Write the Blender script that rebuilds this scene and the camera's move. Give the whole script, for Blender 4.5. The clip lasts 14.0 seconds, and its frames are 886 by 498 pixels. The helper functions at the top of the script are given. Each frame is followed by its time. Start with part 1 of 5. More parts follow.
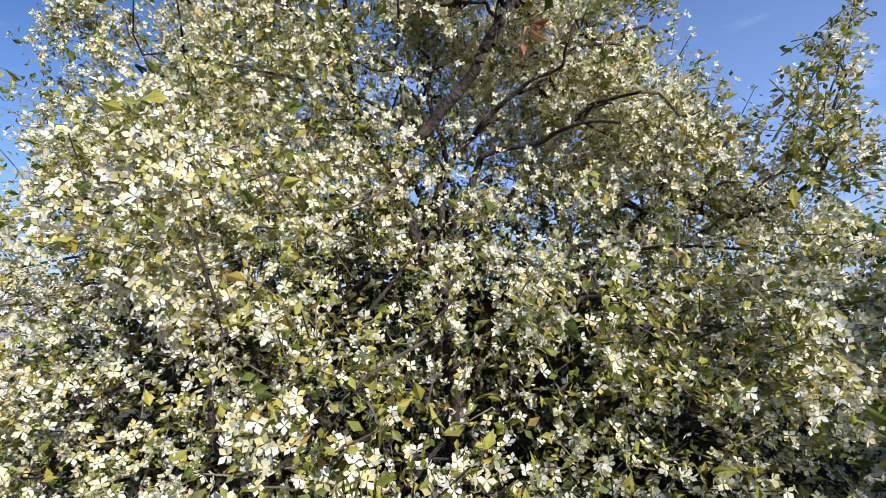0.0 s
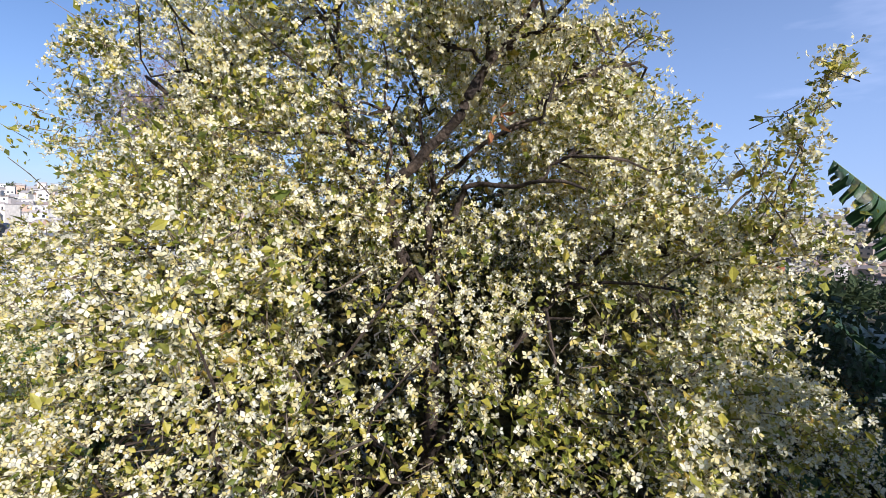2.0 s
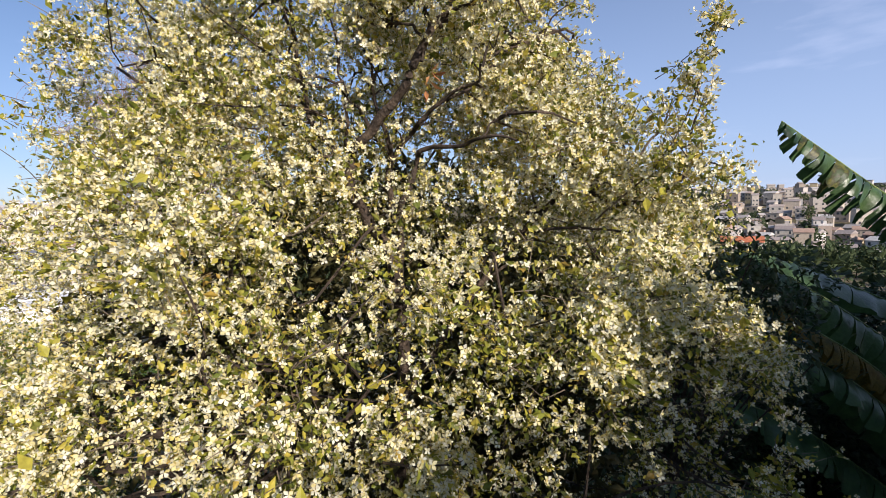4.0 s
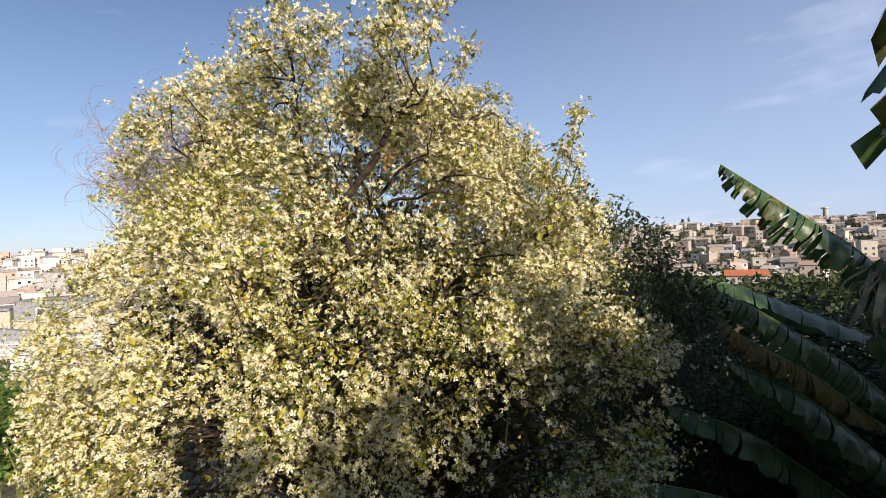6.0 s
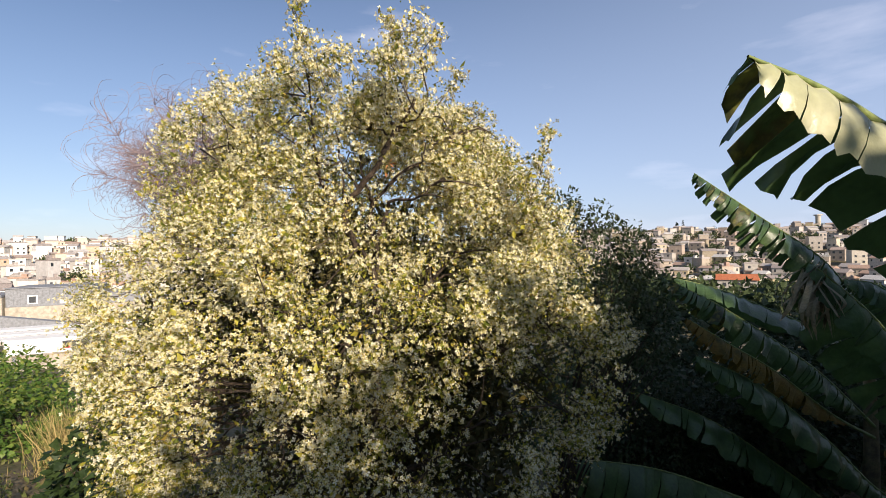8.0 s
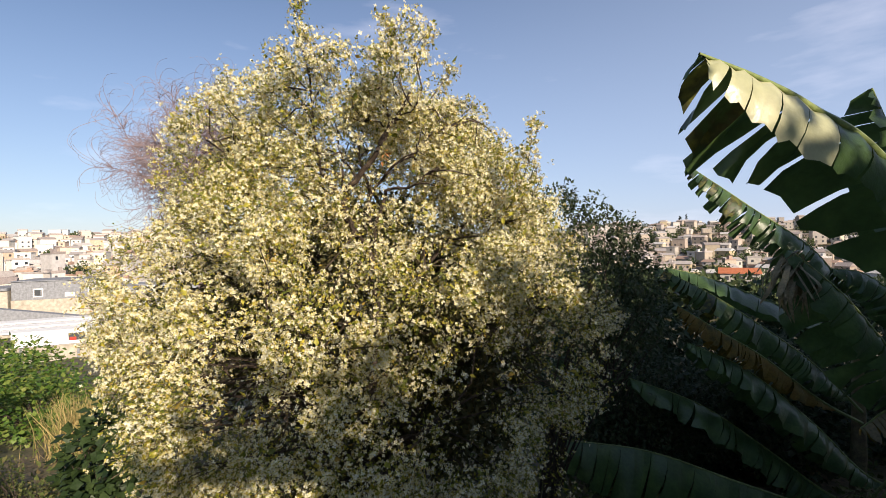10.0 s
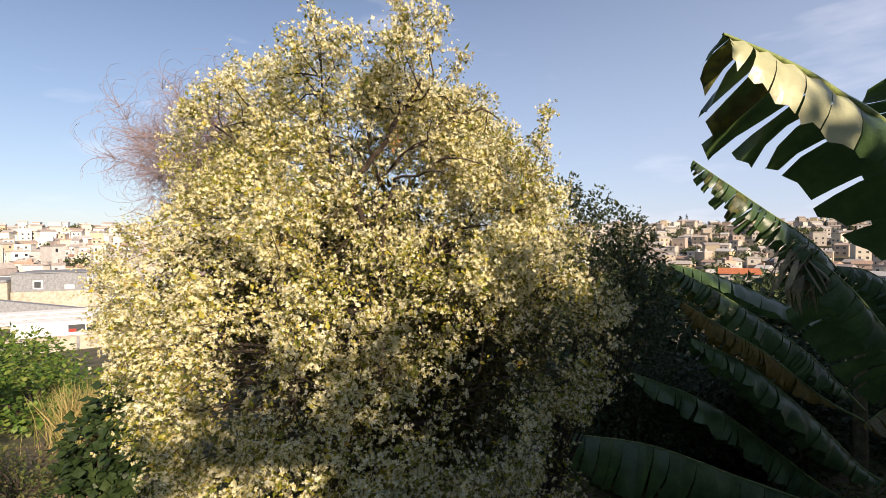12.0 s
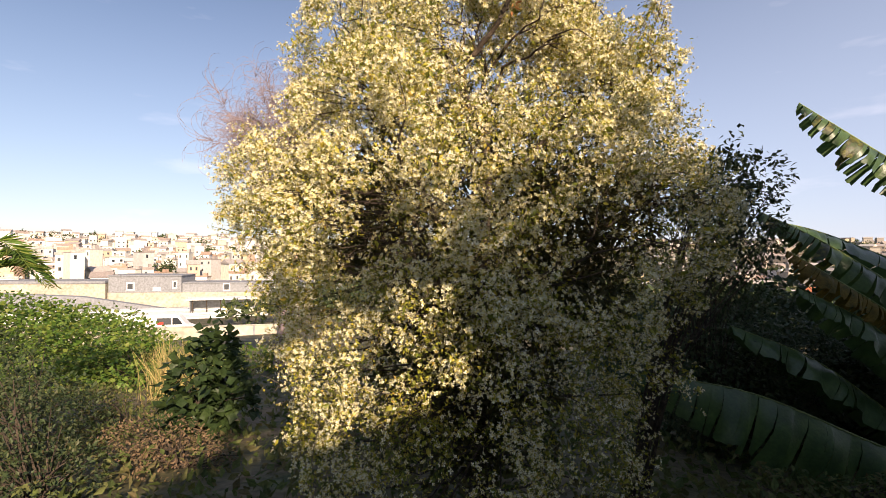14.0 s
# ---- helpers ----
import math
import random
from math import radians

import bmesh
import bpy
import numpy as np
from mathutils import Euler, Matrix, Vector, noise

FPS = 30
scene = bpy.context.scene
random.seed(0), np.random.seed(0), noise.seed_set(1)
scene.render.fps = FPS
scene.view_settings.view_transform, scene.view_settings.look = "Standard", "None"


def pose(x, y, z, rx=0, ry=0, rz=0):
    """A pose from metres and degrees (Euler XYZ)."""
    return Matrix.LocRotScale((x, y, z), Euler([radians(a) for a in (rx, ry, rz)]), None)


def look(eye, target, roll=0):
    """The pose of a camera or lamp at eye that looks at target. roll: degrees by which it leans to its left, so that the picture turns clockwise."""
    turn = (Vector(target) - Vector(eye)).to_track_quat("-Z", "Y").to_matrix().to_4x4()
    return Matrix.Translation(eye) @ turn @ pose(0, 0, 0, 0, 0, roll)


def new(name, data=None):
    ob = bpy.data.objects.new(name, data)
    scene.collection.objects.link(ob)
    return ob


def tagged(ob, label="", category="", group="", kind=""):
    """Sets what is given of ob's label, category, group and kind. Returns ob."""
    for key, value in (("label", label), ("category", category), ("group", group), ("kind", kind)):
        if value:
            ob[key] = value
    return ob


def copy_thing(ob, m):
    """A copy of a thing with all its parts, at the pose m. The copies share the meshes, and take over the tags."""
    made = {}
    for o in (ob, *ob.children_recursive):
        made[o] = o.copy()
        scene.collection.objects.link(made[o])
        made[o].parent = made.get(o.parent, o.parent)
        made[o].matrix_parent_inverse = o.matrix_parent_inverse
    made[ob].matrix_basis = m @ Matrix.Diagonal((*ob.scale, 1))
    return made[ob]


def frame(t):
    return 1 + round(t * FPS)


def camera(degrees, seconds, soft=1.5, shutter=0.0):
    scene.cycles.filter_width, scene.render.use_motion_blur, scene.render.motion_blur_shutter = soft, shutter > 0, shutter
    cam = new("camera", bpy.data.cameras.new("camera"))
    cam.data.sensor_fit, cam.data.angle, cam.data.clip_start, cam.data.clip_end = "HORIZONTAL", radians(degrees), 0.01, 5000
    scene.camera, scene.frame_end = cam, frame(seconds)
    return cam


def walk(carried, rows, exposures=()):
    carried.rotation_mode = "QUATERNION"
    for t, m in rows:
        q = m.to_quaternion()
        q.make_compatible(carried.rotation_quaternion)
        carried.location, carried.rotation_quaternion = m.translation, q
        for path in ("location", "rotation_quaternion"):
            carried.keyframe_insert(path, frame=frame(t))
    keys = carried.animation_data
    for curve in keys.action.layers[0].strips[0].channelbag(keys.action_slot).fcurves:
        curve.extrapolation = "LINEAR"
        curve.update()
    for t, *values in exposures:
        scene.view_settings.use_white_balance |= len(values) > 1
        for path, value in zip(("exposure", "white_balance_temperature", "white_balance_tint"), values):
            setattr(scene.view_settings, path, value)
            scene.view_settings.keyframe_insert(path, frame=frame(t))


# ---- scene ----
cam = camera(86.4, 14.0, soft=0.6)
PATH = [
    (0, (-0.708, 2.391, 3.519), (-0.708, 4.381, 3.714), -0.7),
    (0.5, (-0.659, 2.366, 3.728), (-0.617, 4.362, 3.835), 0.8),
    (1, (-0.62, 2.301, 3.898), (-0.65, 4.3, 3.929), 1.0),
    (1.5, (-0.56, 2.253, 4.029), (-0.652, 4.248, 3.936), 2.4),
    (2, (-0.543, 2.181, 3.982), (-0.617, 4.175, 3.852), 2.3),
    (2.5, (-0.512, 2.099, 3.914), (-0.579, 4.091, 3.755), 1.2),
    (3, (-0.449, 2.014, 3.882), (-0.592, 4.002, 3.716), 1.0),
    (3.2, (-0.46, 2.008, 3.875), (-0.526, 4.0, 3.707), 1.9),
    (5.3, (-0.155, 1.439, 3.739), (-0.218, 3.437, 3.66), -4.1),
    (5.5, (-0.125, 1.32, 3.739), (-0.184, 3.318, 3.686), -3.4),
    (6, (-0.099, 1.036, 3.766), (-0.135, 3.036, 3.772), -2.5),
    (6.5, (-0.131, 0.765, 3.763), (-0.125, 2.764, 3.799), -2.3),
    (7, (-0.081, 0.623, 3.747), (-0.016, 2.622, 3.736), -3.6),
    (7.5, (-0.082, 0.55, 3.75), (-0.099, 2.549, 3.747), -2.8),
    (8, (-0.049, 0.475, 3.739), (-0.065, 2.475, 3.734), -1.1),
    (8.2, (-0.037, 0.456, 3.701), (-0.063, 2.456, 3.71), -1.7),
    (10.3, (0.026, 0.254, 3.663), (0.004, 2.253, 3.609), -0.9),
    (10.5, (0.011, 0.281, 3.656), (0.008, 2.28, 3.589), -0.7),
    (11, (-0.007, 0.268, 3.651), (-0.002, 2.267, 3.589), -0.4),
    (11.5, (0.005, 0.25, 3.65), (0.012, 2.249, 3.599), -0.8),
    (12, (-0.053, 0.269, 3.599), (-0.08, 2.268, 3.556), -0.4),
    (12.5, (-0.157, 0.291, 3.424), (-0.15, 2.291, 3.392), 0.5),
    (13, (-0.303, 0.335, 3.14), (-0.352, 2.334, 3.102), 1.0),
    (13.5, (-0.44, 0.34, 2.875), (-0.53, 2.338, 2.845), 1.9),
    (13.6, (-0.44, 0.314, 2.852), (-0.442, 2.314, 2.821), 0.9),
    (14, (-0.468, 0.173, 2.429), (-0.743, 2.154, 2.452), 0.6),
]
walk(cam, [(t, look(eye, aim, roll)) for t, eye, aim, roll in PATH],
     [(0.0, 0.48, 5000, 18), (3.0, 0.49, 5600, 18), (6.5, 0.60, 6380, 16), (11.0, 0.65, 6680, 16), (14.0, 0.91, 7350, 21)])

# ---- light ----
SUN_AZIMUTH, SUN_HEIGHT = 148.0, 24.0        # degrees clockwise from +y, degrees above the horizon
world = bpy.data.worlds.new("sky")
scene.world = world
world.use_nodes = True
wn, wl = world.node_tree.nodes, world.node_tree.links
sky = wn.new("ShaderNodeTexSky")
sky.sky_type, sky.sun_disc = "NISHITA", False
sky.sun_elevation, sky.sun_rotation = radians(SUN_HEIGHT), radians(SUN_AZIMUTH)
sky.air_density, sky.dust_density, sky.ozone_density = 1.0, 0.3, 3.0
wn["Background"].inputs["Strength"].default_value = 0.074
haze = wn.new("ShaderNodeMix")
haze.data_type = "RGBA"
haze.inputs["B"].default_value = (5.2, 6.4, 8.6, 1)
way_up = wn.new("ShaderNodeTexCoord")
rise = wn.new("ShaderNodeSeparateXYZ")
veil = wn.new("ShaderNodeMapRange")
veil.inputs["From Max"].default_value = 0.55
veil.inputs["To Min"].default_value, veil.inputs["To Max"].default_value = 0.6, 0.08
wl.new(way_up.outputs["Generated"], rise.inputs[0])
wl.new(rise.outputs["Z"], veil.inputs["Value"])
sunward = wn.new("ShaderNodeMath")
sunward.operation = "MULTIPLY_ADD"
sunward.use_clamp = True
sunward.inputs[1].default_value = 0.22
wl.new(rise.outputs["X"], sunward.inputs[0])
wl.new(veil.outputs["Result"], sunward.inputs[2])
wl.new(sunward.outputs["Value"], haze.inputs["Factor"])
wl.new(sky.outputs[0], haze.inputs["A"])
# thin scattered cloud, low over the horizon
where = wn.new("ShaderNodeTexCoord")
flat = wn.new("ShaderNodeMapping")
flat.inputs["Scale"].default_value = (2.2, 2.2, 9.0)
puff = wn.new("ShaderNodeTexNoise")
puff.inputs["Scale"].default_value, puff.inputs["Detail"].default_value = 1.6, 6
thin = wn.new("ShaderNodeMapRange")
thin.inputs["From Min"].default_value, thin.inputs["From Max"].default_value = 0.60, 0.82
thin.inputs["To Max"].default_value = 0.2
cloud = wn.new("ShaderNodeMix")
cloud.data_type = "RGBA"
cloud.inputs["B"].default_value = (15.0, 14.6, 15.4, 1)
wl.new(where.outputs["Generated"], flat.inputs["Vector"])
wl.new(flat.outputs["Vector"], puff.inputs["Vector"])
wl.new(puff.outputs["Fac"], thin.inputs["Value"])
wl.new(thin.outputs["Result"], cloud.inputs["Factor"])
wl.new(haze.outputs["Result"], cloud.inputs["A"])
wl.new(cloud.outputs["Result"], wn["Background"].inputs["Color"])

sun = new("sun", bpy.data.lights.new("sun", "SUN"))
sun.data.energy, sun.data.angle, sun.data.color = 5.0, radians(0.8), (1.0, 0.875, 0.69)
_a, _e = radians(SUN_AZIMUTH), radians(SUN_HEIGHT)
TO_SUN = Vector((math.sin(_a) * math.cos(_e), math.cos(_a) * math.cos(_e), math.sin(_e)))
sun.matrix_world = look(TO_SUN * 60, (0, 0, 0))


# ---- materials ----
def material(name, stops, scale=6.0, rough=0.8, bump=0.2, bump_scale=40.0, by="noise", translucent=0.0, metal=0.0, fine=0.25, specular=0.3):
    """A surface whose colour runs over the given colours by noise, by island or by object, with a finer grain and a bump."""
    m = bpy.data.materials.new(name)
    m.use_nodes = True
    n, l = m.node_tree.nodes, m.node_tree.links
    bsdf = n["Principled BSDF"]
    bsdf.inputs["Roughness"].default_value = rough
    bsdf.inputs["Metallic"].default_value = metal
    bsdf.inputs["Specular IOR Level"].default_value = specular
    co = n.new("ShaderNodeTexCoord")
    ramp = n.new("ShaderNodeValToRGB")
    el = ramp.color_ramp.elements
    while len(el) < len(stops):
        el.new(0.5)
    for i, (e, c) in enumerate(zip(el, stops)):
        e.position, e.color = i / max(1, len(stops) - 1), (*c, 1)
    if by == "noise":
        tex = n.new("ShaderNodeTexNoise")
        tex.inputs["Scale"].default_value, tex.inputs["Detail"].default_value = scale, 5
        l.new(co.outputs["Object"], tex.inputs["Vector"])
        spread = n.new("ShaderNodeMapRange")
        spread.inputs["From Min"].default_value, spread.inputs["From Max"].default_value = 0.3, 0.7
        l.new(tex.outputs["Fac"], spread.inputs["Value"])
        l.new(spread.outputs["Result"], ramp.inputs["Fac"])
    elif by == "island":
        l.new(n.new("ShaderNodeNewGeometry").outputs["Random Per Island"], ramp.inputs["Fac"])
    else:
        ramp.color_ramp.interpolation = "CONSTANT"
        l.new(n.new("ShaderNodeObjectInfo").outputs["Random"], ramp.inputs["Fac"])
    grain = n.new("ShaderNodeTexNoise")
    grain.inputs["Scale"].default_value, grain.inputs["Detail"].default_value = bump_scale, 6
    l.new(co.outputs["Object"], grain.inputs["Vector"])
    shade = n.new("ShaderNodeMapRange")
    shade.inputs["From Min"].default_value, shade.inputs["From Max"].default_value = 0.3, 0.7
    shade.inputs["To Min"].default_value, shade.inputs["To Max"].default_value = 1 - fine, 1 + fine
    l.new(grain.outputs["Fac"], shade.inputs["Value"])
    mix = n.new("ShaderNodeMix")
    mix.data_type, mix.blend_type = "RGBA", "MULTIPLY"
    mix.inputs["Factor"].default_value = 1.0
    l.new(ramp.outputs["Color"], mix.inputs["A"])
    l.new(shade.outputs["Result"], mix.inputs["B"])
    l.new(mix.outputs["Result"], bsdf.inputs["Base Color"])
    if bump:
        b = n.new("ShaderNodeBump")
        b.inputs["Strength"].default_value, b.inputs["Distance"].default_value = bump, 0.02
        l.new(grain.outputs["Fac"], b.inputs["Height"])
        l.new(b.outputs["Normal"], bsdf.inputs["Normal"])
    if translucent:
        tr = n.new("ShaderNodeBsdfTranslucent")
        l.new(mix.outputs["Result"], tr.inputs["Color"])
        both = n.new("ShaderNodeMixShader")
        both.inputs["Fac"].default_value = translucent
        l.new(bsdf.outputs["BSDF"], both.inputs[1])
        l.new(tr.outputs["BSDF"], both.inputs[2])
        l.new(both.outputs["Shader"], n["Material Output"].inputs["Surface"])
    return m


M_PETAL = material("cream_petal", [(0.64, 0.55, 0.18), (0.75, 0.69, 0.38), (0.79, 0.755, 0.55), (0.80, 0.78, 0.64), (0.77, 0.70, 0.42), (0.66, 0.53, 0.15)], by="island", bump=0, translucent=0.3, rough=0.7)
M_LEAF = material("tree_leaf", [(0.11, 0.14, 0.02), (0.20, 0.22, 0.03), (0.31, 0.31, 0.04), (0.42, 0.38, 0.05), (0.27, 0.28, 0.04), (0.12, 0.15, 0.02), (0.20, 0.22, 0.05), (0.38, 0.35, 0.05), (0.50, 0.42, 0.06), (0.38, 0.25, 0.05)], by="island", bump=0, translucent=0.35, rough=0.5)
# darker than the tree's leaf: the crown's deep shade put into the colour
M_INNER_SHADE = material("shaded_inner_leaf", [(0.045, 0.048, 0.016), (0.075, 0.073, 0.024), (0.11, 0.09, 0.035)], by="island", bump=0, translucent=0.25, rough=0.6)
M_BARK = material("grey_brown_bark", [(0.025, 0.018, 0.013), (0.055, 0.040, 0.029), (0.10, 0.073, 0.05)], scale=14, bump=0.8, bump_scale=60)
M_TWIG = material("pale_twig", [(0.09, 0.07, 0.045), (0.20, 0.16, 0.11)], scale=12, bump=0)
M_DEADLEAF = material("rust_dry_leaf", [(0.38, 0.14, 0.05), (0.42, 0.22, 0.09)], by="island", bump=0, translucent=0.3)
M_GROUND = material("weedy_earth", [(0.05, 0.05, 0.02), (0.10, 0.09, 0.04), (0.16, 0.12, 0.07), (0.07, 0.09, 0.03)], scale=0.6, bump=0.8, bump_scale=9, fine=0.4)
M_BANANA = material("banana_leaf", [(0.040, 0.078, 0.025), (0.062, 0.115, 0.036), (0.095, 0.155, 0.046)], scale=3, rough=0.34, bump=0.25, bump_scale=26, translucent=0.25, fine=0.15, specular=0.5)
# paler copy of the banana leaf, with the sun's gloss in its colour
M_BANANA_SUNLIT = material("sunlit_banana_leaf", [(0.24, 0.29, 0.12), (0.46, 0.47, 0.26), (0.60, 0.58, 0.38)], scale=1.6, rough=0.35, bump=0.3, bump_scale=20, translucent=0.25, fine=0.12, specular=0.5)
M_BANANA_YELLOW = material("yellowed_banana_leaf", [(0.15, 0.085, 0.015), (0.18, 0.12, 0.022), (0.06, 0.06, 0.018)], scale=4, rough=0.7, bump=0.3, translucent=0.2)
M_BANANA_BLOTCH = material("blotched_banana_leaf", [(0.03, 0.055, 0.018), (0.05, 0.085, 0.024), (0.045, 0.045, 0.016), (0.13, 0.13, 0.024), (0.05, 0.085, 0.026)], scale=7, rough=0.45, bump=0.3, bump_scale=26, translucent=0.25, fine=0.2)
M_BANANA_DRY = material("dry_banana_leaf", [(0.14, 0.13, 0.08), (0.28, 0.24, 0.15), (0.17, 0.18, 0.09)], scale=5, rough=0.9, bump=0.5, translucent=0.15)
M_BRUSH = material("brown_brush", [(0.16, 0.10, 0.06), (0.24, 0.16, 0.09), (0.10, 0.08, 0.04)], by="island", bump=0, translucent=0.2)
M_RIB = material("banana_midrib", [(0.14, 0.19, 0.06), (0.22, 0.26, 0.09)], scale=5, rough=0.45, bump=0.1)
M_STEM = material("banana_stem", [(0.10, 0.10, 0.04), (0.18, 0.14, 0.07), (0.08, 0.06, 0.04)], scale=4, rough=0.6, bump=0.4)
M_MOUND = material("bright_bush_leaf", [(0.05, 0.11, 0.016), (0.10, 0.18, 0.03), (0.16, 0.23, 0.04), (0.22, 0.24, 0.055)], by="island", bump=0, translucent=0.35, rough=0.5)
M_SHRUB = material("dark_shrub_leaf", [(0.025, 0.042, 0.016), (0.042, 0.066, 0.024), (0.066, 0.09, 0.036), (0.095, 0.10, 0.048)], by="island", bump=0, translucent=0.25, rough=0.55)
# leaf colour darkened for shade that no caster throws on this shrub
M_FIG_SHADED = material("shaded_fig_leaf", [(0.02, 0.038, 0.012), (0.034, 0.06, 0.018), (0.052, 0.082, 0.025)], by="island", bump=0, translucent=0.3, rough=0.5)
M_STRAW = material("dry_straw", [(0.40, 0.30, 0.12), (0.55, 0.42, 0.18), (0.30, 0.26, 0.09), (0.22, 0.24, 0.07)], by="island", bump=0, translucent=0.3)
M_WEED = material("weed_leaf", [(0.05, 0.075, 0.02), (0.09, 0.12, 0.03), (0.13, 0.14, 0.045), (0.14, 0.11, 0.05)], by="island", bump=0, translucent=0.3)
M_BARETWIG = material("bare_mauve_twig", [(0.18, 0.13, 0.13), (0.27, 0.21, 0.21)], scale=5, bump=0)
M_WALL = material("house_plaster", [(0.72, 0.70, 0.66), (0.70, 0.65, 0.57), (0.80, 0.78, 0.74), (0.58, 0.42, 0.30), (0.76, 0.74, 0.70), (0.70, 0.65, 0.54), (0.48, 0.46, 0.44), (0.74, 0.68, 0.58), (0.46, 0.30, 0.20)], by="object", bump=0.2, bump_scale=1.2, fine=0.14)
M_ROOF = material("house_roofing", [(0.34, 0.31, 0.29), (0.36, 0.25, 0.19), (0.50, 0.48, 0.45), (0.28, 0.24, 0.22), (0.40, 0.36, 0.33), (0.58, 0.56, 0.53)], by="object", bump=0.4, bump_scale=2.0, fine=0.2)
M_WALL_FAR = material("hillside_plaster", [(0.72, 0.70, 0.66), (0.70, 0.65, 0.57), (0.80, 0.78, 0.74), (0.58, 0.42, 0.30), (0.76, 0.74, 0.70), (0.70, 0.65, 0.54), (0.48, 0.46, 0.44), (0.74, 0.68, 0.58), (0.46, 0.30, 0.20)], by="island", bump=0, bump_scale=1.2, fine=0.14)
M_ROOF_FAR = material("hillside_roofing", [(0.34, 0.31, 0.29), (0.36, 0.25, 0.19), (0.50, 0.48, 0.45), (0.28, 0.24, 0.22), (0.40, 0.36, 0.33), (0.58, 0.56, 0.53)], by="island", bump=0, bump_scale=2.0, fine=0.2)
# brick and grey walls, darkened for the shaded fronts on the right slope
M_WALL_DULL = material("dimmed_unpainted_house_wall", [(0.28, 0.23, 0.19), (0.40, 0.34, 0.27), (0.50, 0.46, 0.40), (0.24, 0.21, 0.19), (0.42, 0.35, 0.22), (0.56, 0.53, 0.49), (0.33, 0.25, 0.19)], by="object", bump=0.2, bump_scale=1.2, fine=0.14)
M_WALL_DULL_FAR = material("dimmed_unpainted_hillside_wall", [(0.28, 0.23, 0.19), (0.40, 0.34, 0.27), (0.50, 0.46, 0.40), (0.24, 0.21, 0.19), (0.42, 0.35, 0.22), (0.56, 0.53, 0.49), (0.33, 0.25, 0.19)], by="island", bump=0, bump_scale=1.2, fine=0.14)
M_ROOF_RED = material("red_tile_roof", [(0.42, 0.13, 0.06), (0.50, 0.18, 0.08)], scale=2, bump=0.4, bump_scale=4)
M_GLASS = material("dark_window", [(0.03, 0.035, 0.04), (0.07, 0.075, 0.08), (0.12, 0.10, 0.08)], by="object", rough=0.25, bump=0, specular=0.5)
M_GREYWALL = material("grey_sheet_wall", [(0.225, 0.235, 0.25), (0.255, 0.265, 0.28)], scale=0.12, bump=0.08, bump_scale=2)
M_BEIGE = material("stained_beige_concrete", [(0.36, 0.32, 0.25), (0.43, 0.385, 0.31), (0.48, 0.44, 0.36)], scale=0.2, bump=0.12, bump_scale=1.5)
M_WHITE = material("white_paint", [(0.72, 0.71, 0.68), (0.80, 0.80, 0.78)], scale=0.8, bump=0.1, bump_scale=3, fine=0.06)
M_RED = material("red_paint", [(0.5, 0.05, 0.04), (0.45, 0.06, 0.04)], bump=0)
M_RUBBER = material("black_rubber", [(0.02, 0.02, 0.02), (0.03, 0.03, 0.03)], bump=0)
M_CONIFER = material("dark_conifer", [(0.012, 0.022, 0.015), (0.025, 0.035, 0.02)], by="island", bump=0)
M_FARLEAF = material("far_tree_leaf", [(0.03, 0.05, 0.02), (0.06, 0.085, 0.03), (0.09, 0.11, 0.045)], by="island", bump=0, translucent=0.2)
M_HOUSE = material("rendered_house_wall", [(0.40, 0.37, 0.32), (0.48, 0.45, 0.40)], scale=0.8, bump=0.3, bump_scale=6)

rng = np.random.default_rng(7)
random.seed(7)


# ---- building helpers ----
def raw_mesh(name, verts, faces, mat, smooth=False):
    """A mesh from an (n, 3) array and an (m, 3 or 4) array of corner numbers."""
    verts, faces = np.asarray(verts, dtype=np.float32), np.asarray(faces, dtype=np.int32)
    me = bpy.data.meshes.new(name)
    k = faces.shape[1]
    me.vertices.add(len(verts))
    me.vertices.foreach_set("co", verts.ravel())
    me.loops.add(faces.size)
    me.loops.foreach_set("vertex_index", faces.ravel())
    me.polygons.add(len(faces))
    me.polygons.foreach_set("loop_start", np.arange(0, faces.size, k, dtype=np.int32))
    me.polygons.foreach_set("use_smooth", np.full(len(faces), smooth))
    me.update(calc_edges=True)
    me.validate()
    me.materials.append(mat)
    return me


def thing(name, place, label, category, group="", kind=""):
    ob = new(name)
    ob.location = place
    ob.empty_display_size = 0.2
    return tagged(ob, label, category, group, kind)


def part(name, me, parent, label="", kind=""):
    """Links a mesh given in the world's axes about the parent's origin as one part of it."""
    ob = new(name, me)
    ob.parent = parent
    return tagged(ob, label, kind=kind)


def boxes(name, cuboids, mat, bevel=0.0):
    """One mesh of cuboids (x0, x1, y0, y1, z0, z1)."""
    bm = bmesh.new()
    for x0, x1, y0, y1, z0, z1 in cuboids:
        m = Matrix.Translation(((x0 + x1) / 2, (y0 + y1) / 2, (z0 + z1) / 2)) @ Matrix.Diagonal((x1 - x0, y1 - y0, z1 - z0, 1))
        bmesh.ops.create_cube(bm, size=1, matrix=m)
    if bevel:
        bmesh.ops.bevel(bm, geom=bm.edges[:], offset=bevel, segments=1, affect="EDGES")
    me = bpy.data.meshes.new(name)
    bm.to_mesh(me)
    bm.free()
    me.materials.append(mat)
    return me


